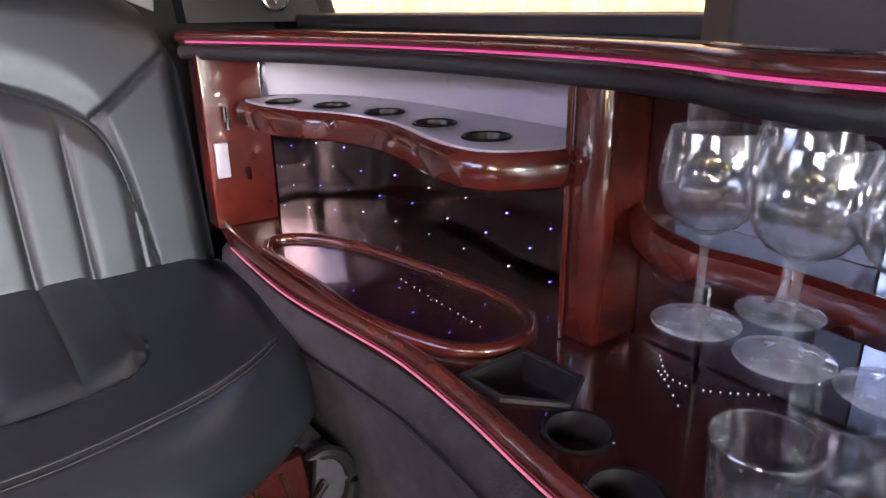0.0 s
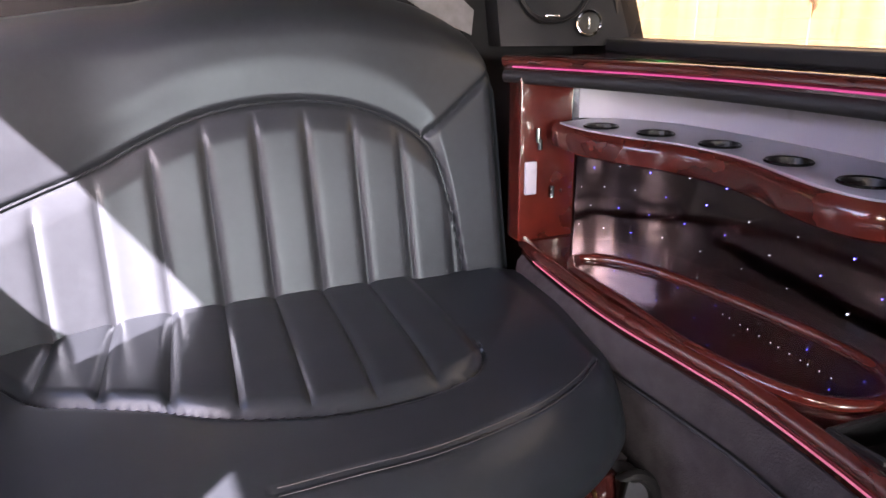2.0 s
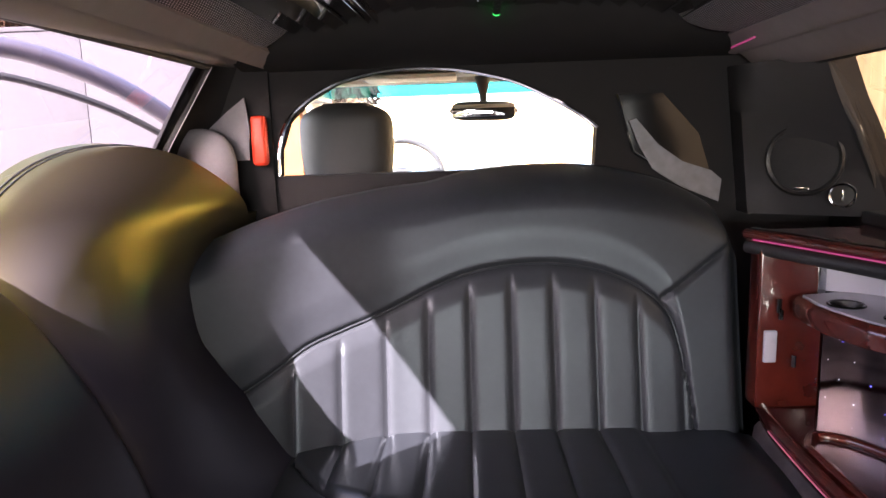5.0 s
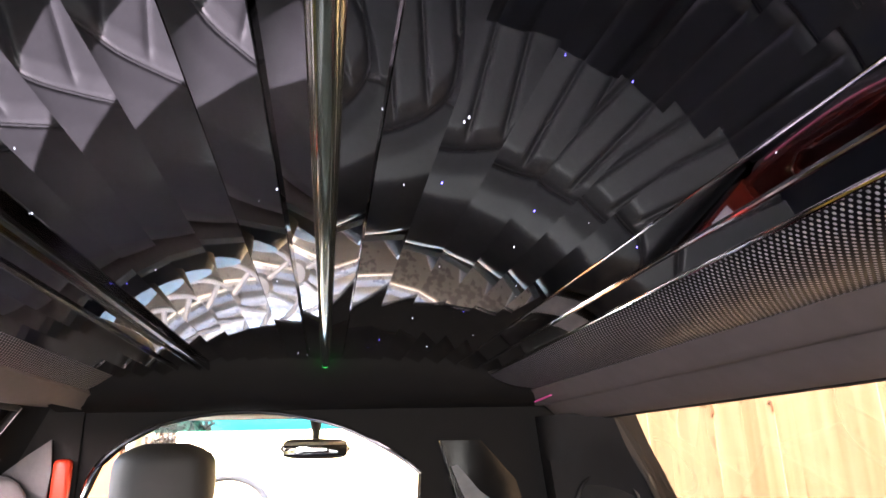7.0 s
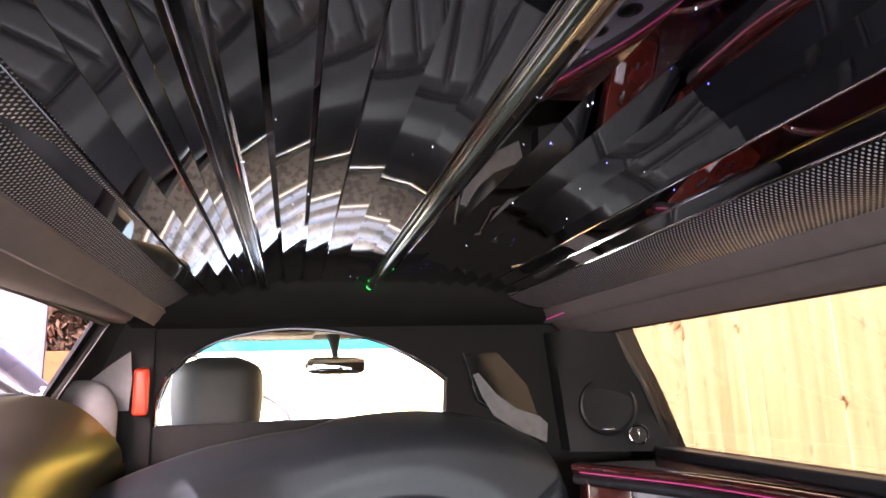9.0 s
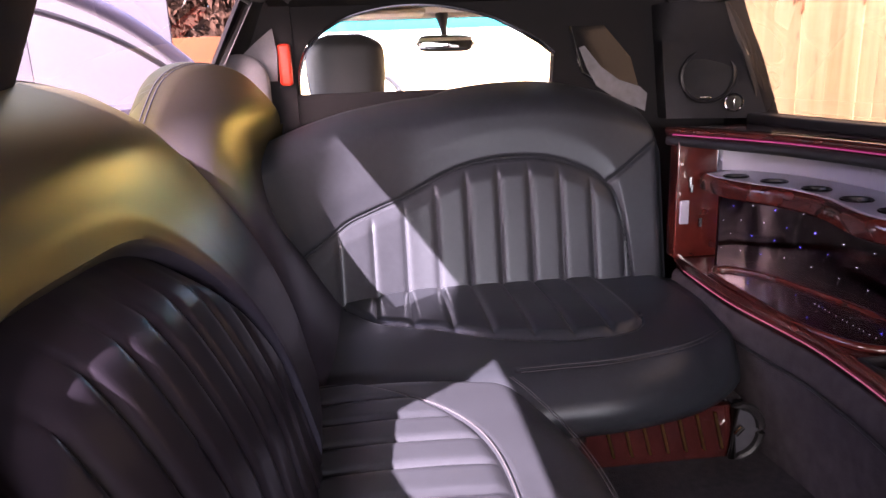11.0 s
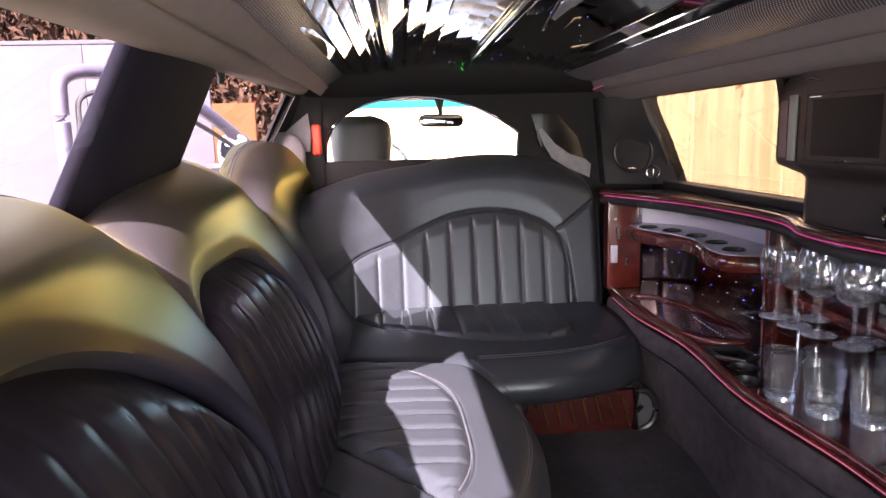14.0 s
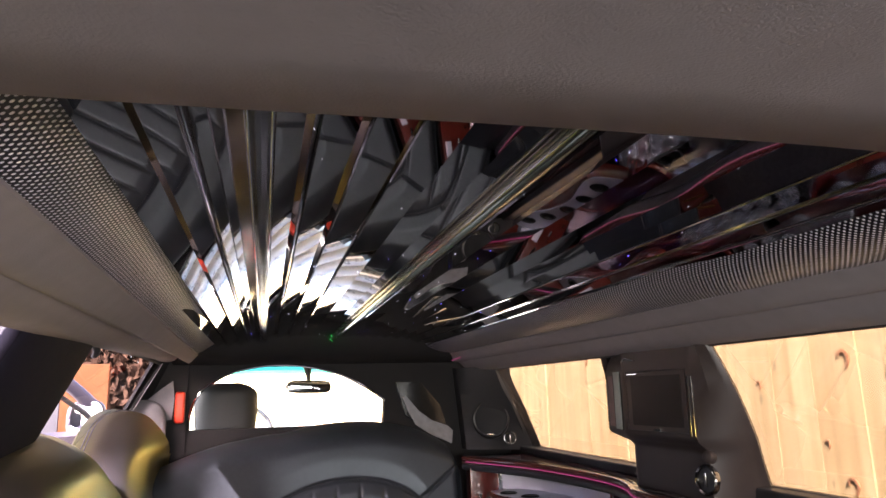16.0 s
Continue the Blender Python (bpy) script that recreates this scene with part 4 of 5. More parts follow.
for s in np.linspace(0, 1, 12):
    loops.append([dp(s, z, o) for z, o in ((-0.05, -0.03), (0.3, -0.05), (0.7, -0.055), (0.92, -0.035), (0.94, 0.0), (0.92, 0.04), (0.7, 0.06), (0.3, 0.06), (-0.05, 0.03))])
bm = loft(loops)
bmesh.ops.recalc_face_normals(bm, faces=bm.faces)
part("door_panel", bm, SILVER, door)
mx = Vector((-1.09, 3.83, 0.995))
RIM = mat("pale_mirror_rim", (0.42, 0.40, 0.45), 0.4, var=0.05)
loops = []
for k, t in enumerate(np.linspace(-1, 1, 9)):
    w = math.sqrt(max(0.02, 1 - t**4))
    loops.append([(mx.x + 0.083 * w * math.copysign(abs(math.cos(a)) ** 0.6, math.cos(a)), mx.y + 0.05 * t, mx.z + 0.090 * w * math.copysign(abs(math.sin(a)) ** 0.6, math.sin(a))) for a in np.linspace(0, math.tau, 20, endpoint=False)])
bm = loft(loops)
bmesh.ops.recalc_face_normals(bm, faces=bm.faces)
m_ob = part("wing_mirror", bm, BLACKPLASTIC, door, "wing mirror with a pale bright rim")
part("chrome_rim", tube([(mx.x + 0.072 * math.copysign(abs(math.cos(a)) ** 0.6, math.cos(a)), mx.y - 0.052, mx.z + 0.078 * math.copysign(abs(math.sin(a)) ** 0.6, math.sin(a))) for a in np.linspace(0, math.tau, 28, endpoint=False)], 0.009, 8, closed=True), RIM, m_ob)
part("mirror_glass", box((mx.x - 0.066, mx.y - 0.0535, mx.z - 0.072), (mx.x + 0.066, mx.y - 0.0515, mx.z + 0.072), 0.0005), MIRROR, m_ob)
part("mirror_arm", tube([(mx.x + 0.06, mx.y + 0.02, mx.z - 0.03), (-1.03, 3.9, 0.93)], 0.02, 8), SILVER, m_ob)

# ---- front bench (backs onto the divider) ----
def roll(s, w, a):
    """Pleat relief: soft rolls of width w and height a with pinched seams."""
    u = abs(math.sin(math.pi * s / w))
    return a * (1 - (1 - u) ** 4.0)


def back_y(z):
    """The front of the bench's back at a height."""
    return 2.665 + 0.208 * (z - 0.30)


def corner_wrap(x):
    """How far the bench's back comes forward where it curves round into the corner."""
    u = -0.25 - x
    return 0.275 * (u + math.sqrt(u * u + 0.0036)) - 0.004


INS_TOP = [(-0.68, 0.455), (-0.62, 0.496), (-0.554, 0.536), (-0.475, 0.580), (-0.419, 0.616), (-0.345, 0.640), (-0.263, 0.664), (-0.17, 0.705), (-0.082, 0.738), (0.02, 0.755), (0.111, 0.756), (0.20, 0.742), (0.28, 0.712), (0.34, 0.669), (0.37, 0.62), (0.392, 0.518), (0.405, 0.40), (0.415, 0.29)]


ins_top = curve_fn(INS_TOP)
seat_top = curve_fn([(-0.76, 0.78), (-0.70, 0.81), (-0.60, 0.85), (-0.51, 0.882), (-0.41, 0.908), (-0.33, 0.920), (-0.26, 0.930), (-0.17, 0.938), (-0.06, 0.962), (0.10, 0.972), (0.23, 0.963), (0.37, 0.930), (0.46, 0.888), (0.515, 0.845), (0.545, 0.78)])


bench = tagged(empty("front_bench"), "black leather bench seat with pleated inserts, backing onto the divider", "bench seat")
xs = np.linspace(-0.72, 0.535, 340)
zs = np.linspace(0.30, 1.0, 130)
loops, uvw = [], []
for x in xs:
    zt = seat_top(x)
    top_in = ins_top(x) if x < 0.415 else 0.0
    edge = smoothstep(0.535, 0.47, x)
    ring = []
    for k in range(len(zs)):
        z = 0.30 + (zt - 0.30) * k / (len(zs) - 1)
        q = (z - 0.30) / (zt - 0.30)
        y = back_y(z) - corner_wrap(x)
        y += 0.11 * max(0.0, (q - 0.86) / 0.14) ** 2.2
        dist = top_in - z
        dz = abs(dist)
        y += 0.010 * math.exp(-((dz / 0.007) ** 2))
        if dist > 0 and x < 0.413:
            fade = smoothstep(0.0, 0.055, min(dist, 0.42 - x))
            y -= fade * (roll(x - 0.015, 0.0925, 0.0095) + 0.004)
        else:
            y -= 0.009 * smoothstep(0.0, 0.09, abs(dist)) * smoothstep(1.0, 0.85, q)
        # shoulder seam
        sl = abs((x - 0.349) * 0.60 - (z - 0.675) * 0.80)
        if x > 0.345 and z > 0.66:
            y += 0.008 * math.exp(-((sl / 0.006) ** 2))
        y += 0.07 * (1 - edge) ** 2
        ring.append((x, y, z))
    yb = 2.985 - 0.13 * smoothstep(-0.32, -0.45, x)
    ring += [(x, yb, zt - 0.015), (x, yb + 0.005, (zt + 0.30) / 2), (x, yb + 0.005, 0.30)]
    loops.append(ring)
bm = loft(loops)
bmesh.ops.recalc_face_normals(bm, faces=bm.faces)
picked = [f for f in bm.faces if len(f.verts) == 4 and (c := f.calc_center_median()).x < 0.413 and c.y < 2.85 and c.z < ins_top(c.x)]
insert = split_part("pleated_insert", bm, picked, LEATHER, bench, "pleated black leather insert with an arched top")
bench_back = part("backrest", bm, LEATHER, bench)
insert.parent = bench_back
pip = [(x, back_y(z) - corner_wrap(x) + 0.003, z) for x, z in INS_TOP]
part("piping", tube(smooth_pts(pip, 90), 0.0025, 6), LEATHER, bench_back)

front_y = curve_fn([(-0.72, 2.13), (-0.30, 2.085), (-0.10, 2.060), (0.05, 2.062), (0.156, 2.066), (0.274, 2.090), (0.36, 2.120), (0.441, 2.170), (0.50, 2.235), (0.545, 2.35)])
ins_cush = curve_fn([(-0.45, 2.56), (-0.36, 2.43), (-0.277, 2.385), (-0.19, 2.345), (-0.114, 2.303), (-0.035, 2.275), (0.06, 2.256), (0.152, 2.255), (0.22, 2.268), (0.276, 2.296), (0.30, 2.36), (0.31, 2.6)])


def cushion_z(x, y):
    """The top of the bench cushion."""
    q = (2.70 - y) / (2.70 - front_y(x))
    z = 0.395 + 0.010 * math.sin(math.pi * min(1, q)) - 0.022 * smoothstep(0.45, 1.0, q)
    r = max(0.0, (q - 0.84) / 0.16)
    z -= 0.050 * r**2.4 + 0.010 * math.exp(-(((y - front_y(x) - 0.078) / 0.004) ** 2)) * (1 if -0.06 < x < 0.47 else 0) * 0.4
    return z - 0.02 * smoothstep(0.46, 0.53, x)


xs = np.linspace(-0.60, 0.53, 300)
loops = []
for x in xs:
    yf = front_y(x)
    yi = ins_cush(x) if -0.44 < x < 0.30 else 9
    ring = []
    for k in range(120):
        y = 2.70 + (yf - 2.70) * k / 119
        z = cushion_z(x, y)
        dist = y - yi
        if dist > 0:
            z += smoothstep(0, 0.03, min(dist, 0.30 - x)) * roll(x - 0.015, 0.0925, 0.010)
        z -= 0.008 * math.exp(-((dist / 0.007) ** 2))
        ring.append((x, y, z))
    z0 = ring[-1][2]
    ring += [(x, yf - 0.010, z0 - 0.022), (x, yf - 0.012, z0 - 0.045), (x, yf - 0.004, 0.262), (x, yf + 0.015, 0.240), (x, yf + 0.05, 0.228), (x, 2.70, 0.228)]
    loops.append(ring)
bm = loft(loops)
bmesh.ops.recalc_face_normals(bm, faces=bm.faces)
picked = [f for f in bm.faces if len(f.verts) == 4 and (c := f.calc_center_median()).z > 0.36 and -0.44 < c.x < 0.30 and c.y > ins_cush(c.x)]
insert = split_part("cushion_insert", bm, picked, SEATLEATHER, bench, "pleated black leather seat insert")
bench_seat = part("cushion", bm, SEATLEATHER, bench)
insert.parent = bench_seat
for off in (0.072, 0.078, 0.084):
    st = [(x, front_y(x) + off, cushion_z(x, front_y(x) + off) + 0.0003) for x in np.linspace(-0.05, 0.46, 70)]
    part("stitch_line", tube(st, 0.0008, 5), STITCH, bench_seat)

# heater and wooden plinth under the bench
heater = tagged(empty("heater_grille"), "cherry wood kick panel with brass-coloured vent slots under the bench", "heater vent")
part("panel", box((0.10, 2.182, FLOOR), (0.47, 2.205, 0.226), 0.004), DARKWOOD, heater)
BRASS = mat("aged_brass", (0.42, 0.26, 0.10), 0.35, metal=1.0, var=0.2, scale=60)
for k in range(7):
    x = 0.165 + k * 0.044
    bm = tube([(x - 0.012, 2.177, 0.212), (x + 0.012, 2.177, 0.118)], 0.0035, 8)
    part("vent_slat", bm, BRASS, heater, "thin brass vent slat")
plinth = tagged(to_ob("bench_plinth", box((-0.60, 2.212, FLOOR), (0.50, 2.98, 0.226)), SUEDE, False), "charcoal carpeted plinth under the bench", "plinth")
buckle = tagged(empty("floor_fitting"), "half-round floor fitting with a black rim beside the kick panel", "fitting")
DSHAPE = [(0.462 + 0.066 * max(0.0, math.cos(a)) ** 0.8, FLOOR + 0.072 + 0.066 * math.sin(a)) for a in np.linspace(-math.pi / 2, math.pi / 2, 18)]
bm = loft([[(x, y, z) for x, z in DSHAPE] for y in (2.172, 2.21)])
bmesh.ops.recalc_face_normals(bm, faces=bm.faces)
part("cover", bm, mat("blue_grey_moulding", (0.05, 0.05, 0.06), 0.6, var=0.15, scale=60), buckle, "blue-grey plastic face", smooth=False)
part("rim", tube([(x, 2.170, z) for x, z in DSHAPE], 0.011, 8, closed=True), BLACKPLASTIC, buckle, "thick black rim")
part("catch", tube([(0.462, 2.160, 0.160), (0.478, 2.158, 0.180)], 0.006, 8), CHROME, buckle)
anchor = tagged(to_ob("belt_anchor", tube([(0.105, 2.175, 0.17), (0.10, 2.170, 0.20), (0.12, 2.168, 0.215), (0.135, 2.172, 0.19)], 0.007, 8), CHROME), "chrome belt anchor loop under the bench edge", "anchor")

# ---- side bench along the left ----
side_bench = tagged(empty("side_bench"), "long black leather side bench with humped backs and pleated inserts", "bench seat")


xfront = curve_fn([(-1.3, -0.06), (0.6, -0.01), (0.95, -0.02), (1.10, -0.06), (1.20, -0.090), (1.292, -0.056), (1.387, -0.018), (1.524, 0.014), (1.684, 0.026), (1.839, 0.015), (1.97, -0.012), (2.08, -0.045), (2.20, -0.10)])


SEC = [(-0.65, 0.26), (0.26, 1.245), (1.245, 2.13), (2.13, 2.972)]
SEAM_C = [(-0.57, 1.73), (-0.468, 1.611), (-0.382, 1.507), (-0.303, 1.416), (-0.225, 1.328), (-0.16, 1.258), (-0.10, 1.19)]


def cushion_lim(y, base):
    """The outer edge of a seat insert."""
    if not 1.15 + base < y < 2.16 + base:
        return -9
    return -0.154 - 0.35 * abs((y - 1.63 - base) / 0.52) ** 3.5


def seam_y(x):
    return interp(x, SEAM_C)


ys = np.linspace(-1.25, 2.17, 520)
loops = []
for y in ys:
    xf = xfront(y)
    ring = []
    rim = max([cushion_lim(y, base) for base in (0.0, -0.95, -1.9)] + [-0.50])
    for k in range(80):
        x = -0.60 + (rim + 0.60) * k / 50 if k <= 50 else rim + (xf - rim) * (k - 50) / 29
        q = (x + 0.60) / (xf + 0.60)
        z = 0.375 + 0.018 * math.sin(math.pi * min(1, q * 1.1))
        r = max(0.0, (q - 0.86) / 0.14)
        z -= 0.05 * r**2.4
        for base in (0.0, -0.95, -1.9):
            sd = y - (seam_y(x) + base)
            z -= 0.014 * math.exp(-((sd / 0.009) ** 2)) + 0.006 * math.exp(-((sd / 0.05) ** 2)) + 0.007 * math.exp(-(((sd + 0.205) / 0.008) ** 2)) * smoothstep(-0.30, -0.38, x)
            # arched insert of this section
            lim = cushion_lim(y, base)
            if lim > -0.6 and sd > 0.02:
                dd = lim - x
                z -= 0.007 * math.exp(-((dd / 0.006) ** 2))
                if dd > 0:
                    z += smoothstep(0, 0.03, min(dd, sd - 0.02)) * roll(y - 1.611 - base, 0.081, 0.010)
        z -= 0.03 * smoothstep(2.08, 2.17, y)
        ring.append((x, y, z))
    ring += [(xf + 0.004, y, 0.30), (xf - 0.006, y, 0.24), (xf - 0.05, y, FLOOR + 0.001), (-0.60, y, FLOOR + 0.001)]
    loops.append(ring)
bm = loft(loops)
bmesh.ops.recalc_face_normals(bm, faces=bm.faces)


def in_cushion_insert(c):
    for base in (0.0, -0.95, -1.9):
        if c.z > 0.33 and c.x < cushion_lim(c.y, base) and c.y > seam_y(c.x) + base:
            return True
    return False


picked = [f for f in bm.faces if len(f.verts) == 4 and in_cushion_insert(f.calc_center_median())]
insert = split_part("cushion_insert", bm, picked, LEATHER, side_bench, "cross-pleated black leather seat insert")
side_seat = part("cushion", bm, LEATHER, side_bench)
insert.parent = side_seat
st = [(cushion_lim(y, 0.0), y, 0.393) for y in np.linspace(1.30, 2.10, 60)]
st = [p for p in st if p[1] > seam_y(p[0]) + 0.02]
part("stitch_line", tube(st, 0.0012, 5), STITCH, side_seat)
for off in (0.035, 0.041):
    part("stitch_line", tube([(xfront(y) - off, y, 0.3915 - 0.02 * smoothstep(0.034, 0.0, off)) for y in np.linspace(1.30, 2.08, 60)], 0.0008, 5), STITCH, side_seat)

side_x = curve_fn([(0.33, -0.450), (0.45, -0.478), (0.58, -0.508), (0.70, -0.558), (0.79, -0.614), (0.853, -0.660), (0.906, -0.700), (0.97, -0.742), (1.07, -0.80)])
corner_x = curve_fn([(0.33, -0.420), (0.404, -0.468), (0.47, -0.512), (0.536, -0.556), (0.617, -0.613), (0.678, -0.646), (0.77, -0.648), (0.84, -0.632), (0.90, -0.622), (0.95, -0.636), (1.07, -0.70)])


def insert_top(y, a):
    """The upper edge of a section's pleated insert; the one ahead of the door pillar is shorter."""
    yc, hw, pw = (1.50, 0.325, 4) if a > 1.0 else (a + 0.463, 0.492, 2)
    return 0.37 + (0.44 if a > 1.0 else 0.475) * math.sqrt(max(0.0, 1 - abs((y - yc) / hw) ** pw))


for a, b in SEC:
    L = b - a
    yc = a + L * 0.47
    loops = []
    for y in np.linspace(a, b, 130):
        u = (y - a) / L
        hump = max(0.0, math.sin(math.pi * u)) ** 0.42
        zt = 0.895 + 0.118 * hump if a < 2.0 else 0.872 + 0.172 * max(0.0, math.sin(math.pi * min(1.0, u * 1.09))) ** 0.75
        swell = max(0.0, math.sin(math.pi * u)) ** 0.6
        puff = 0.045 * swell - 0.022
        lim = insert_top(y, a)
        ring = []
        for k in range(80):
            if a > 2.0:
                z = 0.35 + (zt - 0.35) * k / 79
            else:
                z = 0.35 + (lim - 0.35) * k / 48 if k <= 48 else lim + (zt - lim) * (k - 48) / 31
            q = (z - 0.35) / (zt - 0.35)
            x = side_x(z) - 0.012 + puff + 0.038 * swell * math.exp(-(((z - 0.950) / 0.070) ** 2))
            x -= 0.055 * max(0.0, (q - 0.84) / 0.16) ** 2.0
            if a > 2.0:
                # the last back rolls round into the front bench
                x += (corner_x(z) - x) * smoothstep(2.13, 2.72, y)
            dd = lim - z if a < 2.0 else -0.2
            x -= 0.009 * math.exp(-((dd / 0.007) ** 2))
            if dd > 0:
                x += smoothstep(0, 0.06, dd) * roll(y - yc, 0.068, 0.009) - 0.022 * (1 - smoothstep(0, 0.05, dd))
            else:
                x += 0.016 * smoothstep(0, 0.06, -dd) - 0.022 * (1 - smoothstep(0, 0.02, -dd))
            ring.append((x, y, z))
        ring += [(ring[-1][0] - 0.05, y, zt + 0.008 * hump), (-0.815, y, zt - 0.02), (-0.828, y, zt - 0.06), (-0.828, y, 0.35)]
        loops.append(ring)
    bm = loft(loops)
    bmesh.ops.recalc_face_normals(bm, faces=bm.faces)
    picked = [f for f in bm.faces if len(f.verts) == 4 and (c := f.calc_center_median()).x > -0.72 and a < 2.0 and insert_top(c.y, a) > 0.376 and c.z < insert_top(c.y, a)]
    insert = split_part("pleated_insert", bm, picked, PLEATLEATHER, side_bench, "pleated black leather insert") if picked else None
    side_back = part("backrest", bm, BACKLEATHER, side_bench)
    if insert:
        insert.parent = side_back
    for off in (0.016, 0.025):
        line = [(r[79][0] - off, r[79][1], r[79][2] + 0.008 * off / 0.05 + 0.0008) for r in loops[8:-8]]
        part("stitch_line", tube(line, 0.0013, 5), STITCH, side_back)

# seat belt in the corner: grey shoulder and red buckle
belt = tagged(empty("seat_belt"), "grey seat belt webbing with a red-orange buckle end", "seat belt")
bm = bmesh.new()
flap = [(-0.614, 1.152), (-0.660, 1.118), (-0.705, 1.080), (-0.700, 1.000), (-0.612, 1.000), (-0.606, 1.08)]
bm = loft([[(x, y + 0.05 * (x + 0.614), z) for x, z in flap] for y in (2.962, 2.957)])
bmesh.ops.recalc_face_normals(bm, faces=bm.faces)
part("webbing", bm, BELTWEB, belt)
part("buckle", box((-0.604, 2.950, 0.985), (-0.566, 2.982, 1.108), 0.010), BELT, belt, "red-orange plastic buckle")
bm = loft([[(-0.712 + r * math.cos(a), 2.905 + 0.45 * r * math.sin(a), z) for a in np.linspace(0, math.tau, 24, endpoint=False)] for z, r in ((0.90, 0.086), (1.00, 0.086), (1.035, 0.078), (1.060, 0.060), (1.075, 0.036), (1.080, 0.010))])
bmesh.ops.recalc_face_normals(bm, faces=bm.faces)
part("cover", bm, BELTWEB, belt, "rounded grey belt cover")

# ---- right side trim: speaker, gauges, screen pillar ----
def facing(x, y, z, n):
    """Pose of a fitting at a place, its z axis along n."""
    return Matrix.Translation((x, y, z)) @ Vector(n).to_track_quat("Z", "Y").to_matrix().to_4x4()


spk = tagged(empty("loudspeaker"), "round black loudspeaker grille in the trim panel", "speaker")
spk.matrix_world = facing(0.684, 2.838, 0.965, (-0.66, -0.75, 0.0))
part("ring", lathe([(0.083, -0.004), (0.083, 0.006), (0.078, 0.010), (0.072, 0.006), (0.072, 0.0)], 40), BLACKPLASTIC, spk)
part("grille", lathe([(0.072, 0.003), (0.05, 0.007), (0.02, 0.009), (0, 0.0095)], 32), mat("grille_cloth", (0.02, 0.019, 0.02), 0.8, var=0.4, scale=220), spk)
part("maker_plate", box((-0.016, -0.068, 0.004), (0.016, -0.062, 0.009), 0.001), CHROME, spk)


def dial(m, r, metal=CHROME):
    g = tagged(empty("control_dial"), "round control dial with a bright silver ring on black trim", "dial", "control dials")
    g.matrix_world = m
    part("ring", lathe([(r, -0.004), (r, 0.006), (r * 0.93, 0.009), (r * 0.80, 0.007), (r * 0.78, 0.002)], 36), metal, g, "silver ring")
    part("face", lathe([(r * 0.79, 0.002), (r * 0.4, 0.003), (0, 0.003)], 30), BLACKPLASTIC, g)
    part("pointer", box((-r * 0.08, -r * 0.45, 0.003), (r * 0.08, r * 0.45, 0.009), 0.001), metal, g)
    return g


dial(facing(0.760, 2.812, 0.884, (-0.57, -0.82, 0.0)), 0.029)

tv = tagged(empty("screen_pillar"), "black pillar between the side windows with a small built-in screen", "screen pillar")


def screen_low(z):
    """1 in the slim foot of the pillar, 0 in the screen housing above it."""
    return smoothstep(0.962, 0.928, z)


def screen_side(u, z, out=0.0):
    """A point of the housing's slanted front flank: u from the window edge to the screen face."""
    k = screen_low(z)
    chamfer = 0.025 * smoothstep(1.12, 1.185, z)
    a = Vector((0.702 + 0.016 * k, 1.862 - 0.106 * k - chamfer, z))
    b = Vector((0.656 + 0.040 * k, 1.690 + 0.024 * k - 0.3 * chamfer, z))
    n = Vector((-(a - b).y, (a - b).x, 0)).normalized()
    return a + (b - a) * u + n * out


def screen_face(u, z, out=0.0):
    """A point of the pillar's face: u from its front to the ridge at its rear."""
    a = screen_side(1.0, z)
    b = Vector((0.664 + 0.026 * screen_low(z), 1.398 - 0.006 * screen_low(z), z))
    n = Vector((-(a - b).y, (a - b).x, 0)).normalized()
    return a + (b - a) * u + n * out


pillar_rear = curve_fn([(0.80, 1.392), (0.837, 1.387), (0.887, 1.374), (0.978, 1.344), (1.09, 1.330), (1.20, 1.336)])
loops = []
for z in [0.823, 0.86, 0.89, 0.91, 0.925, 0.935, 0.945, 0.955, 0.965, 0.98, 1.02, 1.06, 1.10, 1.13, 1.15, 1.17, 1.188]:
    x, yr = wall_x(z), pillar_rear(z)
    a, b, c = screen_side(0.0, z), screen_side(1.0, z), screen_face(1.0, z)
    r = Vector((x, yr, z))
    mid = c + (r - c) * 0.5 + Vector((-0.012, -0.010, 0))
    ring = [(x + 0.045, a.y - 0.02, z), (x + 0.01, a.y - 0.004, z), a, a + (b - a) * 0.06, a + (b - a) * 0.94, b, b + (c - b) * 0.03, b + (c - b) * 0.5, b + (c - b) * 0.97, c,
            c + (mid - c) * 0.12, mid, mid + (r - mid) * 0.85, r, (x + 0.012, yr - 0.004, z), (x + 0.045, yr + 0.03, z)]
    loops.append([tuple(p) for p in ring])
bm = loft(loops)
bmesh.ops.recalc_face_normals(bm, faces=bm.faces)
PILLARVINYL = mat("warm_black_vinyl", (0.034, 0.025, 0.024), 0.42, var=0.12, scale=40, bump=0.12, bscale=350)
part("pillar_cover", bm, PILLARVINYL, tv)


def on_pillar(place, u0, u1, z0, z1, proud, depth):
    """A thin plate laid on one of the pillar's surfaces."""
    q = [(u0, z0), (u1, z0), (u1, z1), (u0, z1)]
    bm = loft([[tuple(place(u, z, o)) for u, z in q] for o in (proud - depth, proud)])
    bmesh.ops.recalc_face_normals(bm, faces=bm.faces)
    return bm


part("screen", on_pillar(screen_face, 0.14, 0.86, 0.985, 1.110, 0.0018, 0.004), mat("dark_screen_glass", (0.014, 0.012, 0.012), 0.32, spec=0.14, var=0.1, scale=20), tv, "dark switched-off screen", smooth=False)
part("bezel", tube([screen_face(u, z, 0.001) for u, z in ((0.06, 0.972), (0.06, 1.122), (0.93, 1.122), (0.93, 0.972))], 0.0014, 6, closed=True), BLACKPLASTIC, tv)
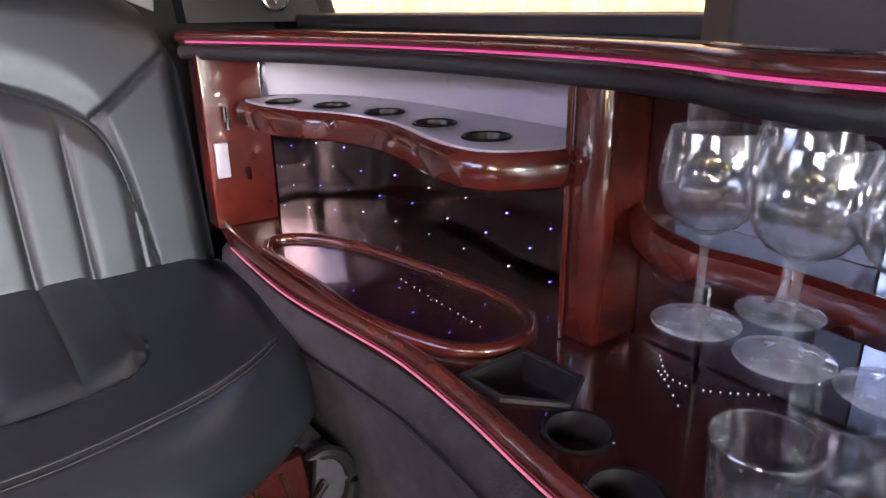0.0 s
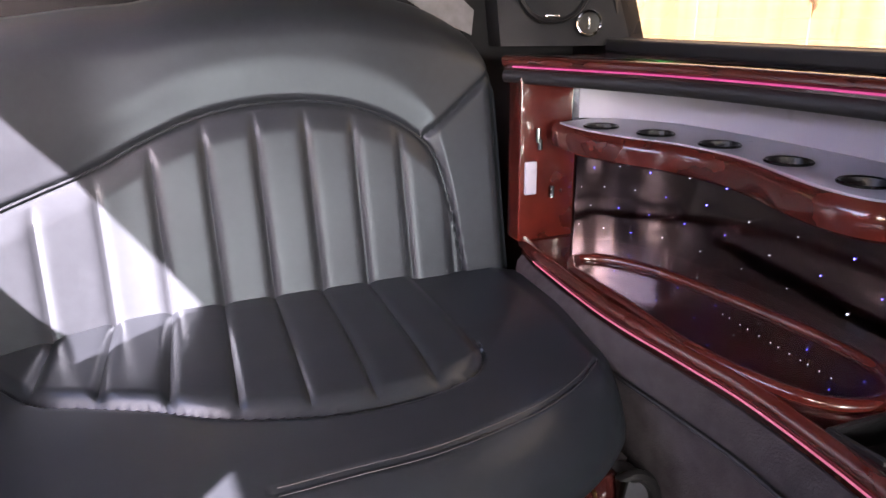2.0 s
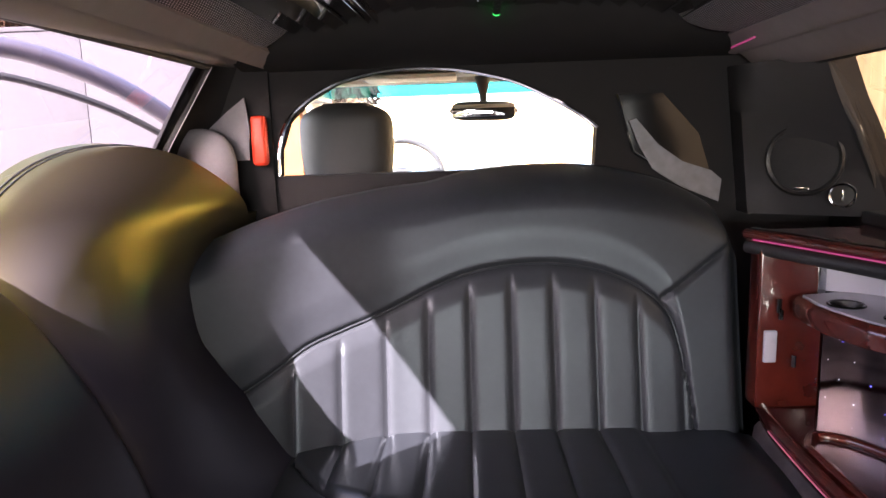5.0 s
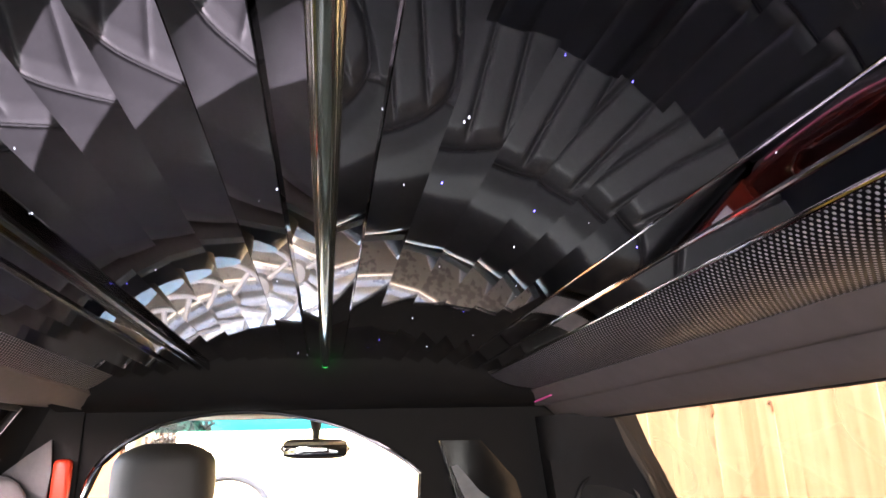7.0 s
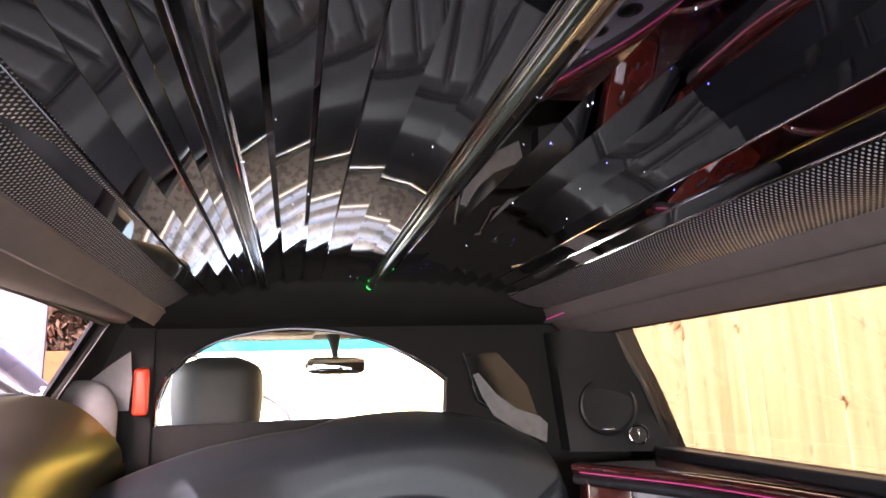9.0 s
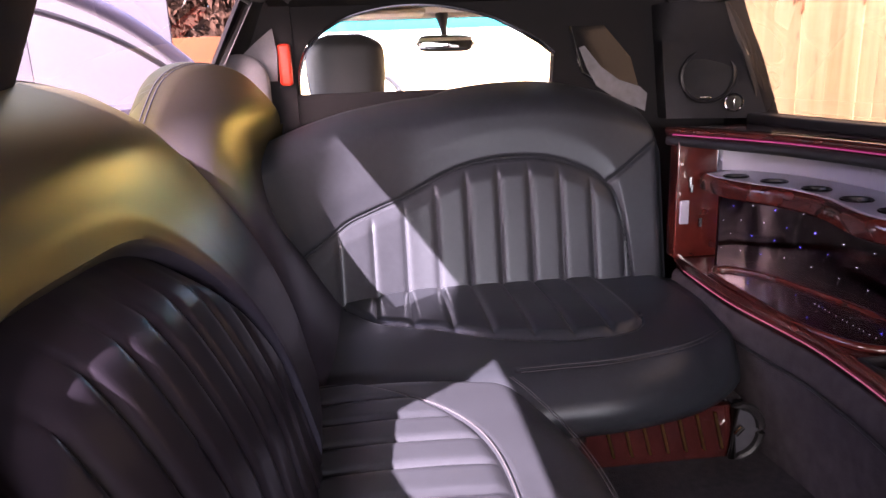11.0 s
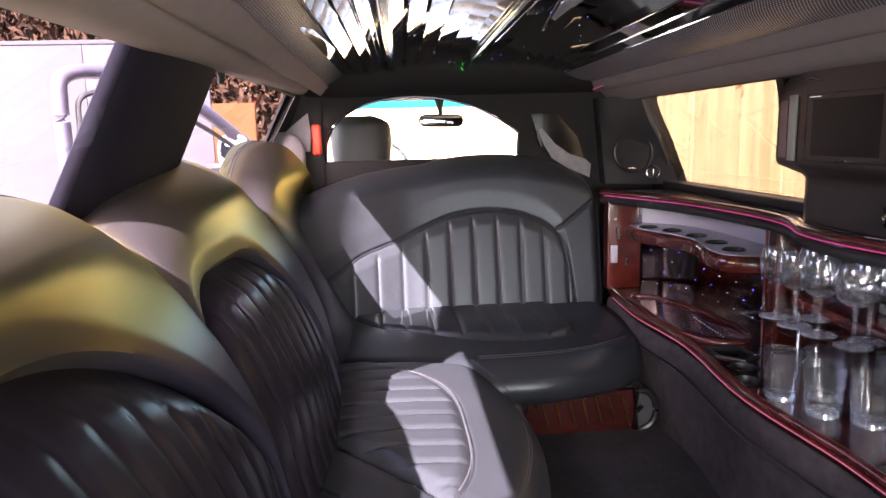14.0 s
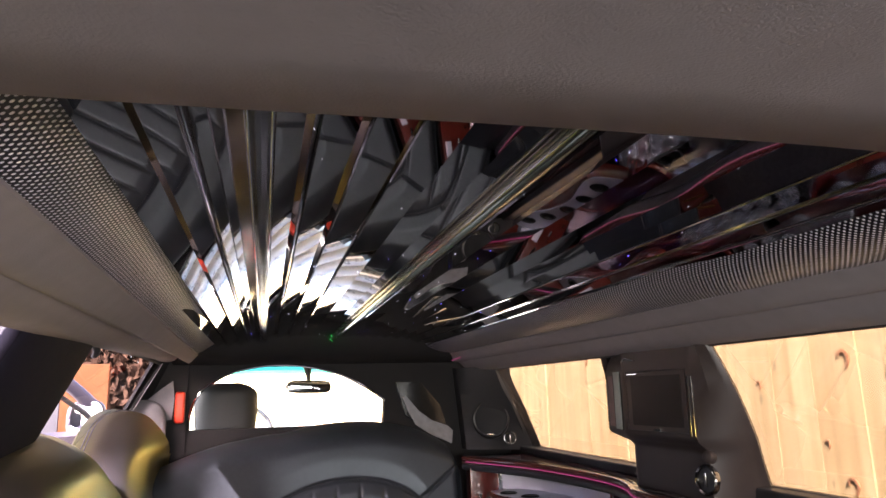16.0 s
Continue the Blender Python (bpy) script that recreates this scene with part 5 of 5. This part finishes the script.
for u in (0.955, 1.0):
    part("trim_line", tube([screen_face(u, z, 0.001) for z in (1.105, 1.05, 0.99, 0.968)], 0.0016, 6), SMOKEDMETAL, tv, "thin bright trim line")
part("maker_plate", on_pillar(screen_face, 0.46, 0.54, 0.9735, 0.9785, 0.003, 0.004), CHROME, tv, smooth=False)
part("button_strip", on_pillar(screen_face, 0.10, 0.24, 1.1145, 1.1170, 0.003, 0.004), CHROME, tv, smooth=False)
part("side_glass", on_pillar(screen_side, 0.12, 0.46, 0.975, 1.115, 0.002, 0.004), mat("rosy_grey_gloss", (0.42, 0.31, 0.31), 0.15, var=0.05), tv, "rosy grey gloss side window of the housing", smooth=False)
part("side_strip", on_pillar(screen_side, 0.54, 0.84, 0.970, 1.125, 0.004, 0.006), mat("grey_gloss_strip", (0.58, 0.64, 0.63), 0.15, var=0.05), tv, "pale grey-green strip down the housing", smooth=False)
for u in (0.06, 0.50, 0.90):
    part("side_groove", tube([screen_side(u, z, 0.0015) for z in (0.970, 1.03, 1.12)], 0.0018, 6), BLACKPLASTIC, tv)
part("top_catch", tube([tuple(screen_face(0.02, 1.150, 0.004)), tuple(screen_face(0.10, 1.158, 0.006)), tuple(screen_face(0.22, 1.150, 0.003))], 0.0028, 8), CHROME, tv, "small chrome catch")
lamp_ball = tagged(empty("reading_lamp"), "small black ball-shaped reading lamp on the screen pillar", "lamp")
lamp_ball.matrix_world = facing(0.684, 1.392, 0.922, (-1, -0.25, 0.10))
part("ball", lathe([(0.015, -0.012), (0.0155, -0.002), (0.013, 0.004), (0.007, 0.007), (0, 0.008)], 20), PILLARVINYL, lamp_ball)
dial(facing(0.682, 1.397, 0.872, (-1, -0.12, 0.05)), 0.034, SMOKEDMETAL)

# ---- the bar along the right ----
LOW = [(0.540, 2.70), (0.525, 2.60), (0.512, 2.40), (0.512, 2.28), (0.525, 2.14), (0.533, 2.02), (0.524, 1.88), (0.508, 1.76), (0.496, 1.64), (0.496, 1.52), (0.508, 1.38), (0.516, 1.26), (0.512, 1.0), (0.512, 0.4), (0.512, -0.4), (0.512, -1.28)]
low_curve = [tuple(p) for p in smooth_pts(LOW, 150)]
ZC = 0.440


bar = tagged(empty("bar_counter"), "long bar with dark lacquered counter and carpeted charcoal front", "bar counter")
poly = [(x + 0.010, y) for x, y in low_curve] + [(0.828, -1.28), (0.828, 2.74)]
CUPS = ((0.588, 1.765), (0.548, 1.672), (0.560, 1.20), (0.560, 1.08))
SQ = [(0.562, 1.925), (0.660, 1.925), (0.668, 1.835), (0.615, 1.805), (0.566, 1.86)]
top = part("counter_top", slab(poly, ZC - 0.03, ZC), DARKWOOD, bar, "dark cherry counter, high gloss lacquer")
tool = bmesh.new()
for x, y in CUPS:
    drum(x, y, ZC - 0.05, ZC + 0.02, 0.037, tool)
loft([[(x, y, z) for x, y in SQ[::-1]] for z in (ZC - 0.05, ZC + 0.02)], bm=tool)
bmesh.ops.recalc_face_normals(tool, faces=tool.faces)
cut(top, tool)
part("counter_edge", ribbon([(x + 0.014, y, ZC - 0.006) for x, y in low_curve], [(0.012 * math.cos(a) + 0.0, 0.018 * math.sin(a)) for a in np.linspace(0, math.tau, 12, endpoint=False)]), CHERRY, bar, "rounded cherry lip")
front = [(x + 0.006, y, 0) for x, y in low_curve]
part("front_panel", ribbon(front, [(-0.004, ZC - 0.034), (0.006, ZC - 0.045), (0.010, ZC - 0.075), (0.004, ZC - 0.095), (-0.006, ZC - 0.10), (-0.012, 0.25), (-0.02, FLOOR), (-0.10, FLOOR), (-0.10, ZC - 0.034)]), SUEDE, bar, "charcoal carpeted front panel")
part("piping", tube([(x - 0.004, y, ZC - 0.097) for x, y in low_curve], 0.004, 6), VINYL, bar)
tagged(to_ob("led_strip", tube([(x, y, 0.428) for x, y in low_curve if y < 2.60], 0.0015, 8), LED_LOW), "thin pink-red glowing light strip under the counter lip", "light strip", "light strips")

# wavy raised tray rim (bottle rest) on the counter
rim = [(0.548, 2.48), (0.548, 2.30), (0.545, 2.16), (0.560, 2.06), (0.590, 1.98), (0.640, 1.945), (0.700, 1.955), (0.738, 2.01), (0.745, 2.10), (0.735, 2.20), (0.715, 2.32), (0.690, 2.42), (0.640, 2.51), (0.585, 2.535)]
tray = tagged(empty("bar_tray"), "long oval cherry wood tray sunk in the counter", "tray")
ring = [tuple(p) + (ZC + 0.006,) for p in smooth_pts(rim + [rim[0]], 80)[:-1]]
part("rim", tube(ring, 0.011, 10, closed=True), CHERRY, tray, "rounded glossy cherry rim")
bm = bmesh.new()
bm.faces.new([bm.verts.new((x, y, ZC + 0.0035)) for x, y, z in ring])
bmesh.ops.recalc_face_normals(bm, faces=bm.faces)
if next(iter(bm.faces)).normal.z < 0:
    bmesh.ops.reverse_faces(bm, faces=bm.faces)
part("base", bm, DARKWOOD, tray, smooth=False)

ash = tagged(empty("square_recess"), "square black plastic tray set into the counter", "tray")
sq = SQ
part("lip", tube([(x, y, ZC + 0.001) for x, y in sq], 0.006, 8, closed=True), BLACKPLASTIC, ash)
cx_, cy_ = np.mean(sq, axis=0)
bm = loft([[(cx_ + (x - cx_) * s, cy_ + (y - cy_) * s, z) for x, y in sq] for s, z in ((0.99, ZC + 0.0005), (0.93, ZC - 0.035), (0.80, ZC - 0.040), (0.02, ZC - 0.040))], cap=False)
part("floor_of_tray", bm, BLACKPLASTIC, ash)


def cup_holder(x, y, z, r, depth, label="round black cup holder well sunk in the counter"):
    c = tagged(empty("cup_holder", (x, y, z)), label, "cup holder", "cup holders")
    part("rim", lathe([(r - 0.002, 0.0005), (r + 0.003, 0.0005), (r + 0.0035, 0.002), (r + 0.001, 0.004), (r - 0.003, 0.003)], 40), GLOSSBLACK, c, "rounded gloss black rim")
    part("well", lathe([(r - 0.0015, 0.002), (r - 0.003, -0.004), (r - 0.005, -depth + 0.006), (r - 0.010, -depth), (0, -depth)], 40), BLACKPLASTIC, c)
    return c


for x, y in CUPS:
    cup_holder(x, y, ZC, 0.037, 0.055)

# end post at the bench, star panel, cup shelf
post = tagged(empty("end_post"), "cherry end panel with a chrome switch plate beside the bench", "panel")
part("panel", box((0.535, 2.690, ZC), (0.668, 2.745, 0.79), 0.004), CHERRY, post)
part("trim_strip", box((0.652, 2.684, 0.66), (0.668, 2.689, 0.79), 0.001), CHROME, post)
for z, h_ in ((0.655, 0.030), (0.640, 0.022), (0.535, 0.026)):
    part("catch", tube([(0.572 + (0.655 - z) * 0.3, 2.680, z), (0.572 + (0.655 - z) * 0.3, 2.680, z + h_)], 0.005, 8), CHROME, post, "small chrome catch")
part("switch_plate", box((0.545, 2.681, 0.545), (0.572, 2.689, 0.615), 0.003), LAVENDER, post, "pale switch plate")

star_curve = smooth_pts([(0.668, 2.685), (0.735, 2.61), (0.79, 2.48), (0.808, 2.30), (0.808, 2.1), (0.806, 1.93)], 40)
panel = tagged(empty("star_panel"), "dark mirror back panel set with tiny blue and white light points", "back panel")
bm = loft([[(x, y, ZC), (x, y, 0.69), (x + 0.012, y, 0.69), (x + 0.012, y, ZC)] for x, y in star_curve])
bmesh.ops.recalc_face_normals(bm, faces=bm.faces)
part("mirror", bm, STARMIRROR, panel)
rnd = random.Random(11)
for row in range(5):
    for k in range(9):
        s = (k + 0.25 + 0.5 * (row % 2) + rnd.uniform(-0.05, 0.05)) / 9.3
        i = min(int(s * 39), 38)
        p = star_curve[i] + (star_curve[i + 1] - star_curve[i]) * (s * 39 - i)
        z = 0.468 + row * 0.044 + rnd.uniform(-0.004, 0.004)
        bm = bmesh.new()
        bmesh.ops.create_icosphere(bm, subdivisions=1, radius=rnd.choice((0.0009, 0.0011, 0.0014)))
        bmesh.ops.translate(bm, vec=(p[0] - 0.0015, p[1], z), verts=bm.verts)
        part("light_point", bm, STAR_B if rnd.random() < 0.45 else STAR_W, panel)

SH = [(0.605, 2.66), (0.602, 2.56), (0.625, 2.46), (0.659, 2.38), (0.675, 2.28), (0.668, 2.20), (0.642, 2.10), (0.632, 2.03), (0.645, 1.975), (0.70, 1.94), (0.735, 1.932)]
shc = [tuple(p) for p in smooth_pts(SH, 70)]
shelf = tagged(empty("cup_shelf"), "wavy cherry-edged shelf with a pale lavender top and round cup wells", "shelf")
poly = shc + [(0.825, 1.932), (0.825, 2.45), (0.79, 2.60), (0.70, 2.68)]
WELLS = ((0.648, 2.57), (0.690, 2.458), (0.716, 2.325), (0.712, 2.18), (0.698, 2.045))
top = part("top", slab([(x + 0.004, y) for x, y in poly], 0.655, 0.697), LAVENDER, shelf, "pale lavender laminate top")
tool = bmesh.new()
for x, y in WELLS:
    drum(x, y, 0.664, 0.72, 0.031, tool)
bmesh.ops.recalc_face_normals(tool, faces=tool.faces)
cut(top, tool)
part("fascia", ribbon([(x, y, 0.672) for x, y in shc], [(0.012, -0.020), (0.016, 0.0), (0.013, 0.016), (0.004, 0.024), (-0.006, 0.022), (-0.008, -0.022), (0.004, -0.025)]), CHERRY, shelf, "moulded glossy cherry fascia")
for x, y in WELLS:
    cup_holder(x, y, 0.697, 0.031, 0.030, "round dark cup well sunk in the lavender shelf")
bp = tagged(empty("shelf_back"), "plain lavender back panel above the cup shelf", "back panel")
bc = smooth_pts([(0.668, 2.688), (0.74, 2.64), (0.80, 2.52), (0.824, 2.35), (0.826, 2.1), (0.822, 1.93)], 40)
bm = loft([[(x, y, 0.698), (x, y, 0.80), (x + 0.004, y, 0.80), (x + 0.004, y, 0.698)] for x, y in bc])
bmesh.ops.recalc_face_normals(bm, faces=bm.faces)
part("sheet", bm, LAVENDER, bp)

# cherry post between the two bays
post2 = tagged(empty("bay_post"), "glossy cherry post between the bays of the bar", "post")
part("post", box((0.730, 1.872, ZC), (0.826, 1.928, 0.79), 0.012), CHERRY, post2)
part("edge_strip", tube([(0.728, 1.926, ZC + 0.002), (0.728, 1.926, 0.79)], 0.004, 8), CHERRY, post2)

# upper rail with light strip
UP = [(0.525, 2.745), (0.545, 2.69), (0.600, 2.55), (0.655, 2.40), (0.690, 2.24), (0.710, 2.08), (0.716, 1.95), (0.710, 1.84), (0.685, 1.74), (0.650, 1.66), (0.634, 1.58), (0.632, 1.48), (0.648, 1.36), (0.668, 1.24), (0.690, 1.05), (0.700, 0.7), (0.700, 0.2), (0.700, -0.6), (0.700, -1.28)]
upc = [tuple(p) for p in smooth_pts(UP, 130)]
rail = tagged(empty("bar_rail"), "moulded cherry shelf rail with a padded black lip above the bar", "shelf rail")
poly = upc + [(0.828, -1.28), (0.828, 2.755)]
part("ledge", slab(poly, 0.795, 0.822, 0.0), DARKWOOD, rail, "glossy dark cherry ledge")
part("moulding", ribbon([(x, y, 0.815) for x, y in upc], [(0.010 * math.cos(a), 0.011 * math.sin(a)) for a in np.linspace(0, math.tau, 12, endpoint=False)]), CHERRY, rail)
part("chrome_line", tube([(x + 0.012, y, 0.8265) for x, y in upc], 0.0025, 6), CHROME, rail)
part("padded_lip", ribbon([(x, y, 0.786) for x, y in upc], [(0.010 * math.cos(a) - 0.002, 0.013 * math.sin(a)) for a in np.linspace(0, math.tau, 12, endpoint=False)]), VINYL, rail)
tagged(to_ob("led_strip", tube([(x - 0.010, y, 0.806) for x, y in upc if y < 2.715], 0.0017, 8), LED_RED), "glowing red-pink light strip along the upper rail", "light strip", "light strips")

# glassware bay: mirror back, clear shelf, wooden tier
part("side_panel", box((0.812, 1.60, ZC + 0.002), (0.824, 1.870, 0.79)), DARKWOOD, post2, "dark lacquered panel beside the post")
tagged(to_ob("bar_mirror", box((0.815, 0.2, ZC + 0.002), (0.824, 1.598, 0.79)), MIRROR, False), "mirror at the back of the glass bay", "mirror")
gs = tagged(empty("glass_shelf"), "clear glass shelf on chrome pegs carrying the wine glasses", "glass shelf")
part("plate", slab([(0.545, 1.715), (0.695, 1.715), (0.695, 1.30), (0.545, 1.30)], 0.600, 0.605), SHELFGLASS, gs, smooth=False)
for x, y in ((0.688, 1.70), (0.688, 1.32)):
    part("peg", tube([(x, y, ZC), (x, y, 0.600)], 0.005, 8), CHROME, gs)
FASCIA = [(0.010, -0.020), (0.014, 0.0), (0.010, 0.016), (0.0, 0.022), (-0.006, 0.020), (-0.008, -0.022)]
tier = tagged(empty("wood_tier"), "curved cherry wood shelf tiers at the back of the glass bay", "shelf")
far = [tuple(p) for p in smooth_pts([(0.800, 1.868), (0.775, 1.845), (0.752, 1.814), (0.732, 1.78), (0.716, 1.725), (0.722, 1.68), (0.722, 1.62), (0.718, 1.55), (0.716, 1.45), (0.720, 1.36)], 60)]
part("rear_board", slab(far + [(0.810, 1.36), (0.810, 1.868)], 0.592, 0.618), DARKWOOD, tier)
part("rear_fascia", ribbon([(x, y, 0.606) for x, y in far], FASCIA), CHERRY, tier, "glossy cherry fascia")
tic = [tuple(p) for p in smooth_pts([(0.735, 1.345), (0.690, 1.325), (0.640, 1.300), (0.605, 1.265), (0.588, 1.20), (0.585, 1.0), (0.585, 0.5), (0.585, 0.0)], 60)]
part("board", slab(tic + [(0.811, 0.0), (0.811, 1.345)], 0.640, 0.668), DARKWOOD, tier)
part("fascia", ribbon([(x, y, 0.652) for x, y in tic], FASCIA), CHERRY, tier, "glossy cherry fascia")
part("support", box((0.64, 1.10, ZC + 0.001), (0.70, 1.20, 0.640), 0.006), CHERRY, tier)
dots = tagged(empty("bead_light"), "tiny white light points on the counter, some standing in for reflections", "light string")
# some rows, as on the tray, are reflected points put in as glowing beads
BEADS = [(smooth_pts([(0.790, 1.812), (0.756, 1.775), (0.757, 1.739), (0.780, 1.708), (0.810, 1.680)], 60), 17),
         (smooth_pts([(0.757, 1.790), (0.742, 1.767), (0.711, 1.730)], 30), 6),
         (smooth_pts([(0.552, 2.020), (0.549, 1.942), (0.541, 1.878), (0.528, 1.807), (0.520, 1.770)], 60), 15),
         (smooth_pts([(0.672, 2.226), (0.665, 2.109), (0.661, 2.012)], 30), 12)]
for curve, n in BEADS:
    for k in range(n):
        x, y = curve[int(k * (len(curve) - 1) / (n - 1))]
        bm = bmesh.new()
        bmesh.ops.create_icosphere(bm, subdivisions=1, radius=0.0008)
        bmesh.ops.translate(bm, vec=(x, y, ZC + 0.0042 if y > 1.99 and x > 0.6 else ZC + 0.0009), verts=bm.verts)
        part("bead", bm, BEAD_W, dots)


def wine_glass():
    g = tagged(empty("wine_glass"), "clear stemmed wine glass, empty", "wine glass", "wine glasses")
    foot = [(0.0, 0.0), (0.033, 0.0), (0.0338, 0.0012), (0.030, 0.0028), (0.012, 0.006), (0.0050, 0.012), (0.0036, 0.025), (0.0036, 0.066), (0.006, 0.080)]
    bowl_out = [(0.014, 0.0835), (0.027, 0.090), (0.0375, 0.102), (0.0430, 0.117), (0.0440, 0.131), (0.0415, 0.149), (0.0375, 0.165)]
    bowl_in = [(0.0366, 0.165), (0.0406, 0.149), (0.0431, 0.131), (0.0421, 0.117), (0.0366, 0.1025), (0.026, 0.0912), (0.012, 0.0852), (0.0, 0.0845)]
    part("foot", lathe([(0.0, 0.0), (0.036, 0.0), (0.0368, 0.0012), (0.033, 0.0026), (0.012, 0.0052), (0.0, 0.0055)], 36), FOOT, g, "glass foot, its caught light put in as pale haze")
    part("stem", lathe(foot[4:], 24), CLEAR, g)
    part("bowl", lathe([(0.006, 0.080)] + [(r * 0.945, z) for r, z in bowl_out + bowl_in], 36), CLEAR, g)
    return g


def tumbler():
    """A rocks glass with rows of thumbprint dimples in its wall."""
    g = tagged(empty("tumbler"), "clear dimpled rocks glass, empty", "tumbler", "tumblers")
    r0, r1, hgt, n = 0.035, 0.041, 0.112, 56
    loops = []
    for u in np.linspace(0, 1, 30):
        ring = []
        row = u * 5.0
        for k in range(n):
            a = k / n * math.tau
            ph = a * 7 + math.pi * (int(row) % 2)
            dim = max(0.0, math.cos(ph)) * max(0.0, math.sin((row % 1.0) * math.pi)) if 0.06 < u < 0.86 else 0.0
            r = r0 + (r1 - r0) * u - 0.0040 * dim - 0.002 * max(0.0, 1 - u * 30)
            ring.append((r * math.cos(a), r * math.sin(a), hgt * u))
        loops.append(ring)
    for u in (1.0, 0.7, 0.4, 0.16, 0.12):
        r = r0 + (r1 - r0) * u - (0.0022 if u > 0.9 else 0.0048) - (0.006 if u < 0.14 else 0)
        loops.append([(r * math.cos(k / n * math.tau), r * math.sin(k / n * math.tau), hgt * u) for k in range(n)])
    bm = loft(loops)
    bmesh.ops.recalc_face_normals(bm, faces=bm.faces)
    part("glass_body", bm, CUTGLASS, g)
    part("rim", tube([((r1 - 0.001) * math.cos(a), (r1 - 0.001) * math.sin(a), hgt) for a in np.linspace(0, math.tau, 40, endpoint=False)], 0.0013, 6, closed=True), CLEAR, g)
    part("base", lathe([(0, 0.0006), (r0 - 0.004, 0.0006), (r0 - 0.005, 0.011), (0, 0.012)], 32), FOOT, g, "thick glass base, paled by added light haze")
    return g


def put(make, places):
    first = make()
    first.location = places[0]
    for p in places[1:]:
        copy_thing(first, Matrix.Translation(p))


put(wine_glass, [(0.600, 1.655, 0.6055), (0.597, 1.577, 0.6055), (0.606, 1.505, 0.6055), (0.621, 1.415, 0.6055), (0.672, 1.62, 0.6055), (0.672, 1.44, 0.6055)])
put(tumbler, [(0.566, 1.565, ZC + 0.0005), (0.598, 1.462, ZC + 0.0005), (0.655, 1.55, ZC + 0.0005), (0.660, 1.40, ZC + 0.0005), (0.640, 1.20, 0.6685), (0.632, 1.09, 0.6685), (0.632, 0.98, 0.6685)])

# ---- ceiling fittings ----
rod = tagged(empty("ceiling_light_rod"), "long clear acrylic light rod hung under the mirrored ceiling, green tip", "light rod")
part("rod", tube([(skew(0.30), 0.30, 1.3045), (skew(1.0), 1.0, 1.3045), (skew(2.795), 2.795, 1.3045)], 0.0105, 12), ROD, rod)
part("tip", tube([(0, 2.795, 1.3045), (0, 2.808, 1.3045)], 0.0095, 12), LED_GREEN, rod, "glowing green tip")
for y in (0.4, 1.6, 2.7):
    part("clip", tube([(skew(y), y, 1.313), (skew(y), y, 1.322)], 0.004, 6), CHROME, rod)
tagged(to_ob("cove_light", tube([(0.523, 2.74, 1.222), (0.523, 2.862, 1.216)], 0.0022, 6), LED_RED), "short glowing red cove light under the valance", "light strip", "light strips")
stars = tagged(empty("ceiling_stars"), "tiny light points scattered over the mirrored ceiling", "light points")
rnd = random.Random(21)
for k in range(80):
    x, y = rnd.uniform(-0.33, 0.33), rnd.uniform(0.45, 2.75)
    if abs(x - skew(y)) < 0.03:
        continue
    z = strip_z(x, y)
    bm = bmesh.new()
    bmesh.ops.create_icosphere(bm, subdivisions=1, radius=rnd.choice((0.0004, 0.0005, 0.0008)))
    bmesh.ops.translate(bm, vec=(x, y, z - 0.0006), verts=bm.verts)
    part("light_point", bm, STAR_B if rnd.random() < 0.2 else STAR_W, stars)
hook = tagged(to_ob("coat_hook", tube([(-0.668, 1.735, 1.204), (-0.666, 1.738, 1.194), (-0.670, 1.745, 1.184), (-0.676, 1.758, 1.182)], [0.009, 0.0085, 0.008, 0.005], 10), BLACKPLASTIC), "small black coat hook at the headliner edge", "hook")
